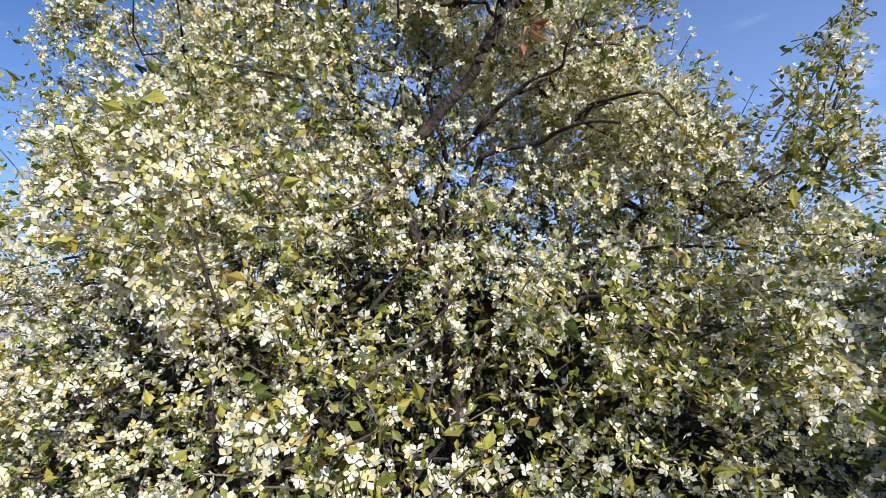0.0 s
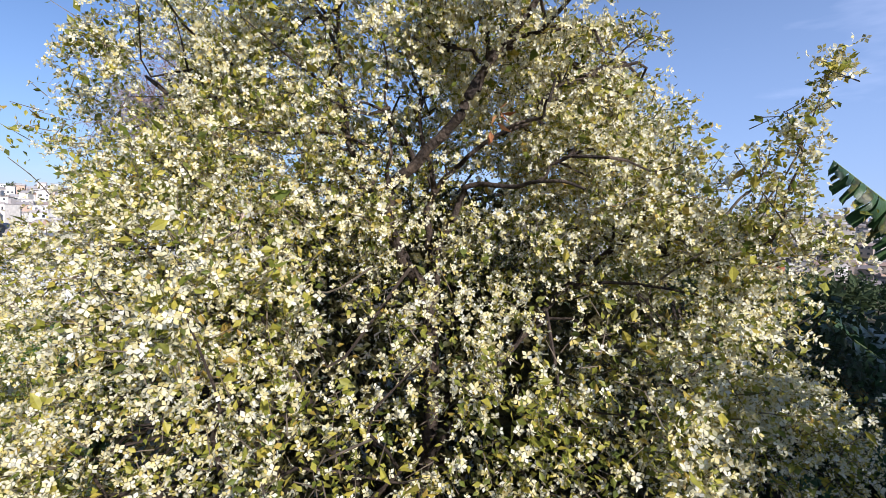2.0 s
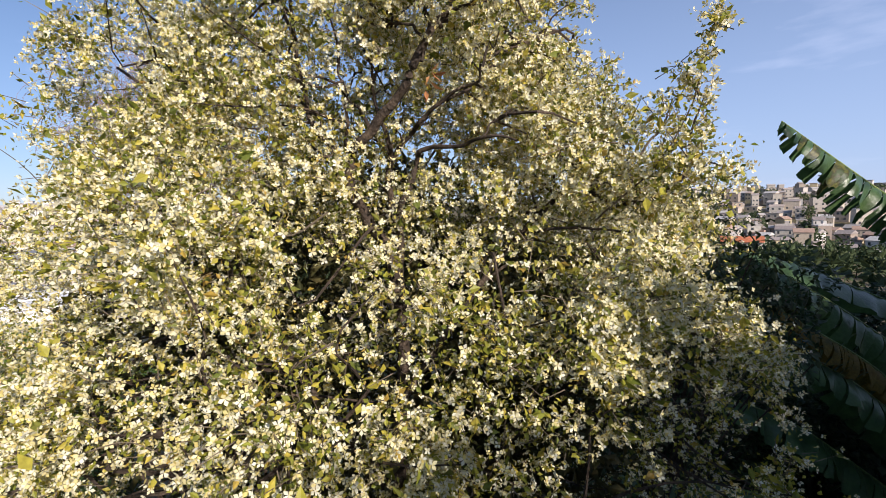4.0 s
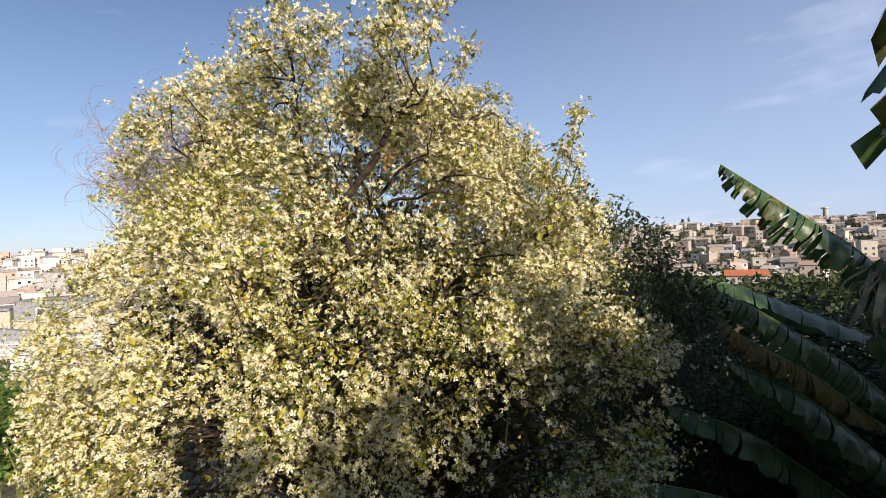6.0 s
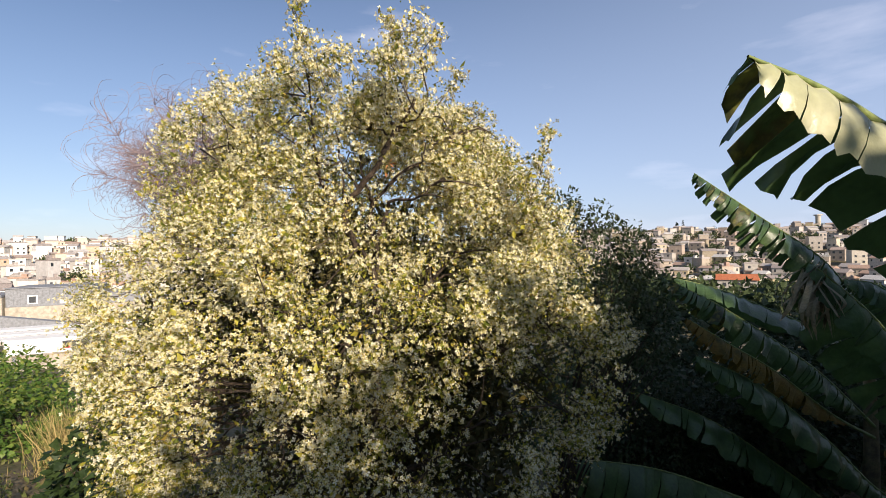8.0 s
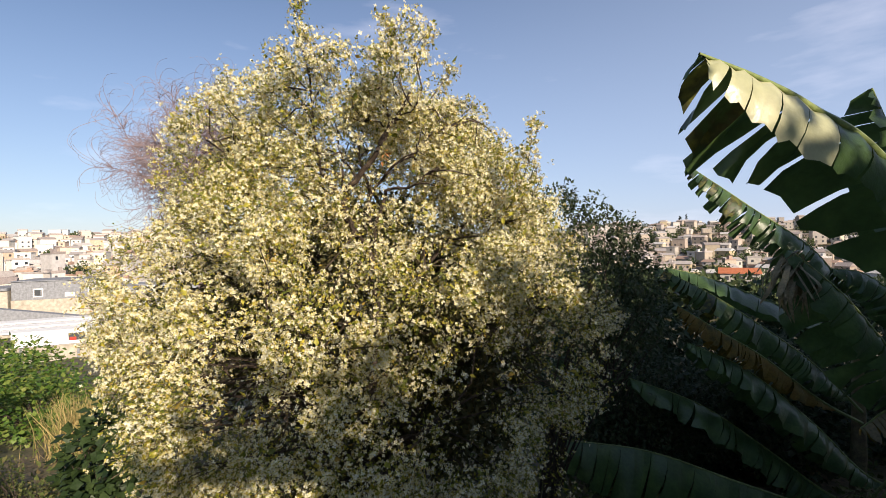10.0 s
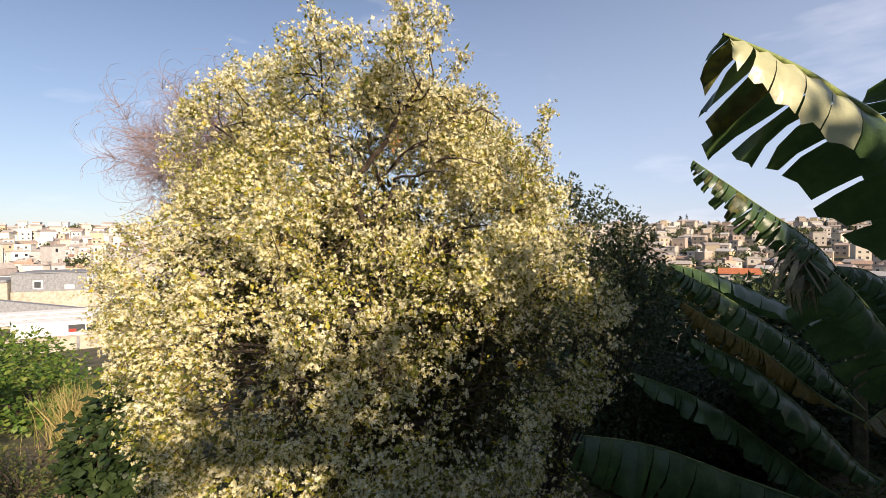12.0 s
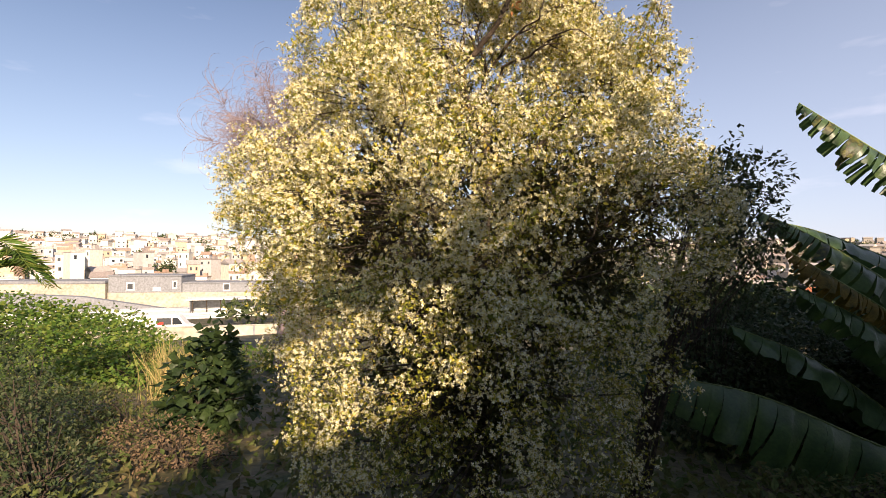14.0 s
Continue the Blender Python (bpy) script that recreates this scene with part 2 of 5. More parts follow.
def spline(points, count):
    """A smooth run of count places through the points."""
    p = np.asarray(points, dtype=float)
    p = np.vstack([2 * p[0] - p[1], p, 2 * p[-1] - p[-2]])
    out = []
    for u in np.linspace(0, len(p) - 3 - 1e-6, count):
        i, f = int(u), u - int(u)
        a, b, c, d = p[i:i + 4]
        out.append(0.5 * (2 * b + (c - a) * f + (2 * a - 5 * b + 4 * c - d) * f * f + (3 * b - a - 3 * c + d) * f ** 3))
    return np.array(out)


def tube(points, r0, r1, sides=6, wobble=0.0):
    """Corners and quads of a tapered tube along the points."""
    p = np.asarray(points, dtype=float)
    n = len(p)
    t = np.gradient(p, axis=0)
    t /= np.linalg.norm(t, axis=1)[:, None] + 1e-9
    ref = np.where(np.abs(t[:, 2:3]) > 0.9, np.array([[1.0, 0, 0]]), np.array([[0, 0, 1.0]]))
    a = np.cross(t, ref)
    a /= np.linalg.norm(a, axis=1)[:, None] + 1e-9
    b = np.cross(t, a)
    r = np.linspace(r0, r1, n)[:, None]
    if wobble:
        r = r * (1 + wobble * rng.uniform(-1, 1, (n, 1)))
    rings = [p + r * (a * math.cos(w) + b * math.sin(w)) for w in np.linspace(0, 2 * math.pi, sides, endpoint=False)]
    v = np.stack(rings, 1).reshape(-1, 3)
    i, j = np.meshgrid(np.arange(n - 1), np.arange(sides), indexing="ij")
    i, j = i.ravel(), j.ravel()
    k = (j + 1) % sides
    return v, np.stack([i * sides + j, i * sides + k, (i + 1) * sides + k, (i + 1) * sides + j], 1)


def join(pieces):
    """Joins (corners, faces) pairs."""
    vs, fs, at = [], [], 0
    for v, f in pieces:
        vs.append(v)
        fs.append(np.asarray(f) + at)
        at += len(v)
    return np.vstack(vs), np.vstack(fs)


# a leaf folded along its midrib, and a petal: x along, y across, z up
LEAF = np.array([(0, 0, 0), (0.5, 0, -0.04), (1, 0, -0.1), (0.42, 0.28, 0.06), (0.42, -0.28, 0.06)])
LEAF_FACES = np.array([(0, 1, 2, 3), (0, 4, 2, 1)])
BROAD = np.array([(0, 0, 0), (0.5, 0, -0.03), (1, 0, -0.14), (0.35, 0.46, 0.05), (0.35, -0.46, 0.05)])
_petals = []
for _k in range(4):
    _w = _k * 2 * math.pi / 4
    _rot = np.array([(math.cos(_w), math.sin(_w), 0), (-math.sin(_w), math.cos(_w), 0), (0, 0, 1)])
    _petals.append(np.array([(0.02, 0, -0.05), (0.55, 0.36, 0.18), (1.0, 0, 0.34), (0.55, -0.36, 0.18)]) @ _rot)
FLOWER = np.vstack(_petals)
FLOWER_FACES = np.arange(16).reshape(4, 4)
BLADE = np.array([(0, 0.007, 0), (0, -0.007, 0), (0.6, -0.005, 0.0), (0.6, 0.005, 0), (1, 0.001, -0.12), (1, -0.001, -0.12)])
BLADE_FACES = np.array([(0, 1, 2, 3), (3, 2, 5, 4)])


def strew(places, ways, sizes, shape, shape_faces, roll=True):
    """Copies of a small shape at the places, their x axis along the ways, as (corners, faces)."""
    places, x = np.asarray(places), np.array(ways, dtype=float)
    n = len(places)
    x /= np.linalg.norm(x, axis=1)[:, None] + 1e-9
    up = rng.normal(size=(n, 3)) if roll else np.tile((0.01, 0.02, 1.0), (n, 1)) + rng.normal(size=(n, 3)) * 0.3
    y = np.cross(up, x)
    y /= np.linalg.norm(y, axis=1)[:, None] + 1e-9
    z = np.cross(x, y)
    base = np.stack([x, y, z], 1) * np.asarray(sizes)[:, None, None]
    v = np.einsum("kc,ncd->nkd", shape, base) + places[:, None, :]
    f = shape_faces[None] + (np.arange(n) * len(shape))[:, None, None]
    return v.reshape(-1, 3), f.reshape(-1, shape_faces.shape[1])


def bumpy(p, scale):
    return noise.noise(Vector((p[0] * scale, p[1] * scale, p[2] * scale)))


# ---- ground ----
def ease(a, b, t):
    t = min(1.0, max(0.0, t))
    return a + (b - a) * t * t * (3 - 2 * t)


def height(x, y):
    """The lie of the land: a level garden, a valley and a built-up slope beyond it."""
    r, az = math.hypot(x, y), math.degrees(math.atan2(x, y))
    left = ease(1, 0, (az + 25) / 35)
    foot, top = -14.4 + 6.5 * left, 12.5 * left + 12.7 * (1 - left)
    if r < 85:
        h = -0.122 * (r - 9) - 0.85 if r > 9 else -0.045 * max(0.0, r - 3) ** 1.64
    elif r < 152:
        h = ease(-10.12, -14.4, (r - 85) / 67)
    elif r < 196:
        h = ease(-14.4, foot, (r - 180) / 15)
    else:
        h = ease(foot, top, (r - 196) / 364) if r < 620 else ease(top, 2.0, (r - 620) / 1100)
    if abs(az) > 75:
        h *= ease(1, 0, (abs(az) - 75) / 30)
    if r > 10:
        h += 0.5 * min(1, (r - 10) / 30) * noise.noise(Vector((x * 0.03, y * 0.03, 0)))
    elif r > 3:
        h += 0.05 * noise.noise(Vector((x * 0.7, y * 0.7, 0)))
    return h


radii = np.concatenate([[0.002], np.arange(0.5, 14, 0.5), np.arange(14, 60, 2.0), np.arange(60, 190, 5.0), np.geomspace(190, 4500, 40)])
turns = np.linspace(0, 2 * math.pi, 121)[:-1]
gv = [(0, 0, height(0, 0))] + [(r * math.sin(a), r * math.cos(a), height(r * math.sin(a), r * math.cos(a))) for r in radii for a in turns]
n_t = len(turns)
gf = [(1 + i * n_t + j, 1 + (i + 1) * n_t + j, 1 + (i + 1) * n_t + (j + 1) % n_t, 1 + i * n_t + (j + 1) % n_t) for i in range(len(radii) - 1) for j in range(n_t)]
ground = new("ground", raw_mesh("ground", gv, gf, M_GROUND, smooth=True))
tagged(ground, "weedy brown earth falling away into a valley", "ground", kind="structure")

# ---- unseen house added behind; its gable shades the lower garden ----
house = thing("house", (3.0, -3.2, 0), "unseen tall house with a pitched roof, added to cast shade", "house")
bm = bmesh.new()
gable = [(-3.5, 0), (19.0, 0), (19.0, 5.9), (9.6, 8.4), (-3.5, 3.1)]
front = [bm.verts.new((x, 0, z)) for x, z in gable]
bm.faces.new(front)
ret = bmesh.ops.extrude_face_region(bm, geom=bm.faces[:])
bmesh.ops.translate(bm, verts=[g for g in ret["geom"] if isinstance(g, bmesh.types.BMVert)], vec=(0, -7, 0))
bmesh.ops.recalc_face_normals(bm, faces=bm.faces[:])
me = bpy.data.meshes.new("wall")
bm.to_mesh(me)
bm.free()
me.materials.append(M_HOUSE)
part("wall", me, house)
for (xa, za), (xb, zb) in ((gable[4], gable[3]), (gable[3], gable[2])):
    run = Vector((xb - xa, 0, zb - za))
    nrm = Vector((-run.z, 0, run.x)).normalized()
    a, b = Vector((xa, 0, za)) - run.normalized() * 0.25 * (xa < xb and zb > za), Vector((xb, 0, zb))
    bm = bmesh.new()
    vs = [bm.verts.new(q + nrm * h + Vector((0, y, 0))) for y in (0.3, -7.3) for q, h in ((a, 0.01), (b, 0.01), (b, 0.16), (a, 0.16))]
    for f in ((0, 1, 2, 3), (7, 6, 5, 4), (0, 4, 5, 1), (1, 5, 6, 2), (2, 6, 7, 3), (3, 7, 4, 0)):
        bm.faces.new([vs[i] for i in f])
    bmesh.ops.recalc_face_normals(bm, faces=bm.faces[:])
    me = bpy.data.meshes.new("roof")
    bm.to_mesh(me)
    bm.free()
    me.materials.append(M_ROOF_RED)
    part("roof", me, house, "weathered red roof slope")


# unseen block, added to keep sky and sun off the right of the garden
wing = thing("house_wing", (15.5, 2.6, 0), "unseen plain wing added beside the garden to block light", "house")
part("wall", boxes("wall", [(-3.2, 3.2, -5.7, 5.2, -2.0, 8.2)], M_HOUSE, 0.02), wing)
part("roof", boxes("roof", [(-3.5, 3.5, -5.79, 5.5, 8.204, 8.45)], M_ROOF_RED, 0.02), wing)

# ---- the blossoming tree ----
# crown outline: height, its two sides in x, the middle of its depth and half its depth
CROWN = [(0.3, -2.4, 0.6, 4.9, 1.4), (0.9, -2.5, 0.8, 4.95, 1.6), (1.45, -2.6, 0.95, 5.0, 1.75), (2.05, -2.8, 1.25, 5.2, 2.05), (2.42, -3.35, 1.6, 5.4, 2.2), (2.82, -3.8, 1.8, 5.6, 2.35), (3.25, -3.75, 1.75, 5.8, 2.45),
         (3.7, -3.4, 1.4, 5.9, 2.4), (4.05, -3.05, 1.0, 5.9, 2.3), (4.4, -2.8, 0.8, 5.9, 2.05), (4.7, -2.5, 0.45, 5.8, 1.8), (5.0, -2.3, -0.1, 5.5, 1.5), (5.25, -2.1, -0.5, 5.2, 1.1)]
# lobes that stand out of that outline: the two leaders, the shoulder, the flank, and the back of the open middle (x, y, z, radius)
LOBES = [(-1.12, 3.9, 4.92, 0.26), (-1.05, 3.78, 5.12, 0.15), (-0.80, 3.95, 5.06, 0.17), (-0.74, 3.88, 5.18, 0.09), (-0.36, 3.85, 4.92, 0.24), (-0.30, 3.8, 5.13, 0.19), (-0.24, 3.95, 4.93, 0.2), (-0.5, 4.3, 5.05, 0.25), (-0.12, 4.3, 4.65, 0.2),
         (-2.2, 4.5, 4.65, 0.22), (-2.0, 4.35, 4.82, 0.2), (-2.4, 4.6, 4.35, 0.22), (-1.7, 4.25, 4.85, 0.22), (-2.15, 4.2, 4.25, 0.22),
         (-1.62, 4.7, 4.95, 0.28), (-1.95, 5.0, 5.12, 0.28), (-2.25, 5.1, 5.02, 0.28), (-1.35, 4.6, 4.95, 0.26), (-2.4, 5.0, 4.75, 0.25), (-2.6, 5.0, 4.4, 0.28),
         (0.42, 6.3, 4.74, 0.26), (0.72, 6.4, 4.76, 0.24), (0.95, 6.4, 4.62, 0.24), (0.5, 5.9, 4.5, 0.3), (0.2, 5.2, 4.68, 0.24), (0.3, 4.5, 3.9, 0.24), (0.64, 4.25, 3.9, 0.24), (0.85, 4.7, 3.6, 0.26), (0.1, 4.5, 4.15, 0.22), (0.6, 4.05, 3.9, 0.25), (-0.95, 3.72, 3.6, 0.24), (-1.72, 3.95, 3.85, 0.3), (-1.28, 3.55, 3.72, 0.25),
         (-1.0, 4.95, 4.2, 0.35), (-0.4, 5.0, 4.5, 0.4), (0.0, 4.85, 4.25, 0.35), (-0.25, 4.95, 3.95, 0.35), (-0.7, 5.0, 4.85, 0.35), (0.5, 5.6, 3.6, 0.45), (0.1, 5.7, 3.2, 0.45), (0.7, 5.8, 3.1, 0.45), (0.4, 6.2, 2.7, 0.5)]


def crown_at(z):
    zs = [c[0] for c in CROWN]
    return [float(np.interp(z, zs, [c[k] for c in CROWN])) for k in (1, 2, 3, 4)]


def crown_point(z, turn, s):
    """A place in the crown: s = 1 on its uneven skin, 0 on its axis."""
    left, right, mid, deep = crown_at(z)
    cx, a = (left + right) / 2, (right - left) / 2
    d = np.array((math.cos(turn), math.sin(turn)))
    if d[0] < 0 and d[1] < 0 and z > 3.1:
        power = 2 - 0.65 * min(1, (z - 3.1) / 0.7)       # flatter flank towards the front
        d /= (abs(d[0]) ** power + abs(d[1]) ** power) ** (1 / power)
    q = (cx + a * d[0], mid + deep * d[1], z)
    s *= 0.95 + 0.10 * bumpy(q, 1.1) + 0.06 * bumpy(q, 2.3)
    return np.array((cx + a * s * d[0], mid + deep * s * d[1], z + 0.12 * bumpy(q, 1.9)))


def openness(p):
    """Under 1 in the open middle, where the limbs show."""
    upper = ((p[0] + 0.48) / 0.45) ** 2 + ((p[1] - 3.6) / 0.95) ** 2 + ((p[2] - 4.27) / 0.42) ** 2
    lower = ((p[0] + 0.16) / 0.55) ** 2 + ((p[1] - 3.7) / 0.8) ** 2 + ((p[2] - 3.78) / 0.17) ** 2
    return min(upper, lower)


def limb(points, r0, r1, sides=8):
    """A crooked limb: its run kinks a little at every few hand's widths."""
    run = spline(points, 2 * len(points) + 1)
    run[1:] += rng.normal(size=run[1:].shape) * 0.008
    return tube(spline(run, 6 * len(points)), r0, r1, sides, 0.08)


ROOT = Vector((-0.75, 4.75, 0.0))
tree = thing("blossoming_tree", ROOT, "broad garden tree thick with cream white blossom", "tree")
BOUGHS = [
    ([(0, 0, -0.1), (0.02, -0.05, 0.8), (-0.03, -0.12, 1.7), (0.05, -0.2, 2.4)], 0.13, 0.08),
    ([(0.05, -0.2, 2.3), (0.09, -0.2, 3.0), (0.04, -0.20, 3.57), (-0.08, -0.25, 3.78), (-0.13, -0.35, 3.95), (-0.13, -0.40, 4.09), (-0.01, -0.45, 4.22), (0.10, -0.50, 4.33), (0.19, -0.55, 4.43), (0.27, -0.56, 4.57), (0.31, -0.6, 4.66), (0.42, -0.62, 4.78), (0.48, -0.65, 4.9)], 0.038, 0.012),
    ([(0.25, -0.55, 4.52), (0.29, -0.55, 4.74), (0.26, -0.55, 4.82), (0.21, -0.55, 4.95)], 0.014, 0.006),
    ([(0.35, -0.58, 4.66), (0.38, -0.60, 4.71), (0.50, -0.65, 4.73), (0.64, -0.65, 4.76)], 0.011, 0.004),
    ([(-0.13, -0.35, 3.96), (-0.19, -0.35, 4.06), (-0.24, -0.35, 4.17), (-0.30, -0.40, 4.26), (-0.34, -0.45, 4.45), (-0.34, -0.55, 4.75), (-0.3, -0.8, 5.1)], 0.022, 0.006),
    ([(-0.13, -0.40, 4.06), (-0.13, -0.45, 4.22), (-0.11, -0.50, 4.37), (-0.14, -0.55, 4.53)], 0.011, 0.004),
    ([(0.00, -0.45, 4.21), (-0.04, -0.45, 4.30), (-0.08, -0.50, 4.34), (-0.15, -0.55, 4.43)], 0.012, 0.004),
    ([(0.05, -0.15, 2.4), (0.06, -0.08, 3.0), (0.05, -0.05, 3.52), (0.04, -0.05, 3.81), (0.03, -0.10, 4.00), (0.06, -0.15, 4.12), (0.05, -0.25, 4.20), (0.0, -0.25, 4.37), (-0.01, -0.35, 4.57)], 0.03, 0.006),
    ([(0.05, -0.15, 2.5), (0.09, -0.1, 3.1), (0.08, -0.10, 3.52), (0.10, -0.15, 3.81), (0.17, -0.20, 4.00), (0.22, -0.25, 4.11), (0.28, -0.35, 4.14), (0.40, -0.45, 4.13), (0.54, -0.65, 4.15), (0.68, -0.75, 4.11)], 0.028, 0.005),
    ([(0.06, -0.15, 4.1), (0.16, -0.25, 4.23), (0.25, -0.35, 4.29), (0.37, -0.45, 4.37), (0.51, -0.55, 4.41), (0.54, -0.65, 4.48)], 0.015, 0.005),
    ([(0.51, -0.55, 4.15), (0.60, -0.55, 4.24), (0.66, -0.60, 4.26)], 0.006, 0.003),
    ([(0.1, -0.3, 2.8), (0.6, -0.2, 3.5), (1.01, -0.25, 3.93), (1.18, -0.35, 3.85), (1.33, -0.45, 3.84), (1.43, -0.55, 3.90), (1.49, -0.65, 4.02)], 0.02, 0.004),
    ([(-0.03, -0.55, 4.73), (0.06, -0.55, 4.68), (0.20, -0.60, 4.66), (0.28, -0.58, 4.62)], 0.005, 0.008),
    ([(0.3, -0.6, 4.66), (0.39, -0.65, 4.70), (0.54, -0.65, 4.75)], 0.008, 0.004),
    ([(0.37, -0.45, 4.36), (0.5, -0.4, 4.45), (0.62, -0.35, 4.6), (0.8, -0.3, 4.68)], 0.009, 0.004),
    ([(0.02, -0.2, 2.2), (-0.5, -0.3, 3.0), (-0.9, -0.3, 3.7), (-1.1, -0.2, 4.4)], 0.032, 0.008),
    ([(0.02, -0.15, 1.8), (-0.7, 0.1, 2.3), (-1.3, 0.4, 2.9), (-1.7, 0.7, 3.5)], 0.05, 0.01),
    ([(0.0, -0.1, 1.6), (0.7, 0.1, 2.3), (1.2, 0.3, 2.7), (1.7, 0.5, 3.0)], 0.05, 0.01),
    ([(0.02, 0, 1.9), (0.2, 0.9, 3.0), (0.0, 1.3, 4.0), (-0.3, 1.0, 4.6)], 0.06, 0.012),
    ([(0.0, -0.1, 1.4), (-0.2, -0.5, 1.9), (-0.35, -0.8, 2.4), (-0.5, -1.0, 2.8)], 0.035, 0.008),
    ([(0.0, -0.1, 1.5), (0.3, -0.5, 1.8), (0.5, -0.9, 2.2)], 0.035, 0.008),
    ([(0.02, 0.1, 1.7), (-0.6, 1.0, 2.8), (-1.0, 1.5, 3.6)], 0.05, 0.012),
]
for k, (pts, r0, r1) in enumerate(BOUGHS):
    v, f = limb(pts, r0, r1)
    part("trunk" if k == 0 else "limb", raw_mesh("limb", v, f, M_BARK, True), tree)
limb_nodes = np.vstack([spline(p, 24) for p, _, _ in BOUGHS]) + np.array(ROOT)

# the skin breaks up into rounded lobes, with shade between them
lobes = list(LOBES)
while len(lobes) < 330:
    z, turn = random.uniform(0.5, 5.0), -math.acos(random.uniform(-1, 1))
    if random.random() < 0.22:
        turn = random.uniform(0, math.pi)
    c = crown_point(z, turn, 0.93)
    if openness(c) < 1.3 or any(np.linalg.norm(c - np.array(b[:3])) < 0.17 for b in lobes):
        continue
    lobes.append((*c, random.uniform(0.17, 0.36) * (0.85 if z > 4.3 else 1.0)))
lobes = np.array(lobes)
weight = lobes[:, 3] ** 2 * np.where(lobes[:, 1] > 5.8, 0.5, 1.0)
picks = rng.choice(len(lobes), 8600, p=weight / weight.sum())
twig_at, twig_way = [], []
for k, pick in enumerate(picks):
    x, y, z, r = lobes[pick]
    out = np.array((0.55 * (x + 0.8), y - crown_at(z)[2], 0.45))
    out = out / (np.linalg.norm(out) + 1e-9) * 0.7 + (0, -0.25 if y < 4.6 else 0.0, 0.2)
    d = out + rng.normal(size=3) * 0.62
    d /= np.linalg.norm(d) + 1e-9
    p = np.array((x, y, z)) + d * r * random.uniform(0.72, 1.08) * np.array((1, 1, 0.9))
    if k % 4 == 0:                                       # between the lobes
        p = crown_point(random.uniform(0.5, 5.0), -math.acos(random.uniform(-1, 1)), random.uniform(0.72, 1.0))
        d = np.array((0.3 * (p[0] + 0.8), -0.6, 0.4)) + rng.normal(size=3) * 0.4
    elif k % 7 == 1:                                    # the sunlit back of the open middle
        p = np.array((random.uniform(-1.6, 0.7), random.uniform(4.5, 5.4), random.uniform(3.6, 5.05)))
        p[2] = min(p[2], 4.9 - 0.9 * max(0.0, p[0]))
        d = np.array((0, -0.5, 0.4)) + rng.normal(size=3) * 0.5
    if p[2] < 2.7 and k % 4 == 0 and random.random() < 0.65:
        continue
    if p[2] < (2.5 if p[0] < -0.2 else 2.8) and p[0] > -1.3 and bumpy(p, 2.4) < 0.08 and random.random() < 0.5:      # thin lower skirts
        continue
    o = openness(p)
    if (o < 1.0 and random.random() < 0.93) or (o < 1.6 and p[1] < 4.2 and random.random() < 0.5) or (bumpy(p, 2.6) < -0.28 and random.random() < 0.75):
        continue
    size = random.uniform(0.045, 0.095)
    for _ in range(random.randint(3, 8)):
        way = d + rng.normal(size=3) * 0.5
        twig_at.append(p + way * size * random.uniform(0.2, 1.0) + rng.normal(size=3) * size * 0.55)
        twig_way.append(way)
# sprays that stand out of the outline
SPRAYS = [((0.35, 4.3, 3.75), (0.49, 4.15, 3.92), (0.56, 4.0, 4.06), (0.62, 3.95, 4.18), (0.67, 3.92, 4.3), (0.69, 3.87, 4.48), (0.7, 3.85, 4.54)), ((0.66, 3.93, 4.27), (0.63, 3.92, 4.34), (0.62, 3.92, 4.4)),
          ((0.45, 4.0, 4.04), (0.55, 3.95, 4.2), (0.52, 3.93, 4.28)), ((0.69, 4.1, 3.98), (0.74, 4.0, 4.15), (0.71, 3.95, 4.25)), ((-0.3, 4.6, 4.8), (-0.02, 4.5, 4.87), (0.13, 4.45, 4.86), (0.26, 4.45, 4.86), (0.37, 4.45, 4.82)),
          ((0.0, 4.4, 4.35), (0.12, 4.3, 4.5), (0.21, 4.24, 4.56)), ((-0.9, 3.8, 4.9), (-0.93, 3.75, 5.01), (-0.99, 3.68, 5.17), (-1.03, 3.62, 5.32), (-0.98, 3.6, 5.38)), ((-0.3, 3.75, 4.8), (-0.32, 3.7, 4.97), (-0.37, 3.65, 5.18), (-0.39, 3.6, 5.27)),
          ((-0.2, 3.85, 5.0), (-0.12, 3.85, 5.15), (-0.08, 3.8, 5.22)), ((-0.1, 4.0, 4.8), (0.05, 3.95, 4.95), (0.09, 3.9, 5.0)), ((-1.7, 4.9, 5.1), (-1.72, 4.9, 5.28), (-1.7, 4.9, 5.42)), ((-2.2, 5.2, 5.15), (-2.28, 5.2, 5.32), (-2.3, 5.2, 5.42)),
          ((-1.3, 4.4, 5.1), (-1.36, 4.4, 5.25), (-1.4, 4.35, 5.35))]
spray_stems = []
for points in SPRAYS:
    run = spline(points, 25)
    run[1:] += np.cumsum(rng.normal(size=(24, 3)) * 0.003, axis=0)
    long = np.linalg.norm(np.diff(run, axis=0), axis=1).sum()
    spray_stems.append(tube(run, 0.0055, 0.0018, 5))
    for _ in range(int(95 * long)):
        k = random.randrange(4, 25)
        twig_at.append(run[k] + rng.normal(size=3) * 0.028)
        twig_way.append((run[k] - run[k - 3]) / np.linalg.norm(run[k] - run[k - 3]) * 0.7 + rng.normal(size=3) * 0.6)
twig_at, twig_way = np.array(twig_at), np.array(twig_way)
twig_way /= np.linalg.norm(twig_way, axis=1)[:, None]
n_twig = len(twig_at)
length = rng.uniform(0.05, 0.11, n_twig)
rel = twig_at - np.array(ROOT)

stems = [tube(np.array([p - w * l * 0.9, p + w * l * 0.2]), 0.0024, 0.0012, 3) for p, w, l in zip(rel[::3], twig_way[::3], length[::3])]
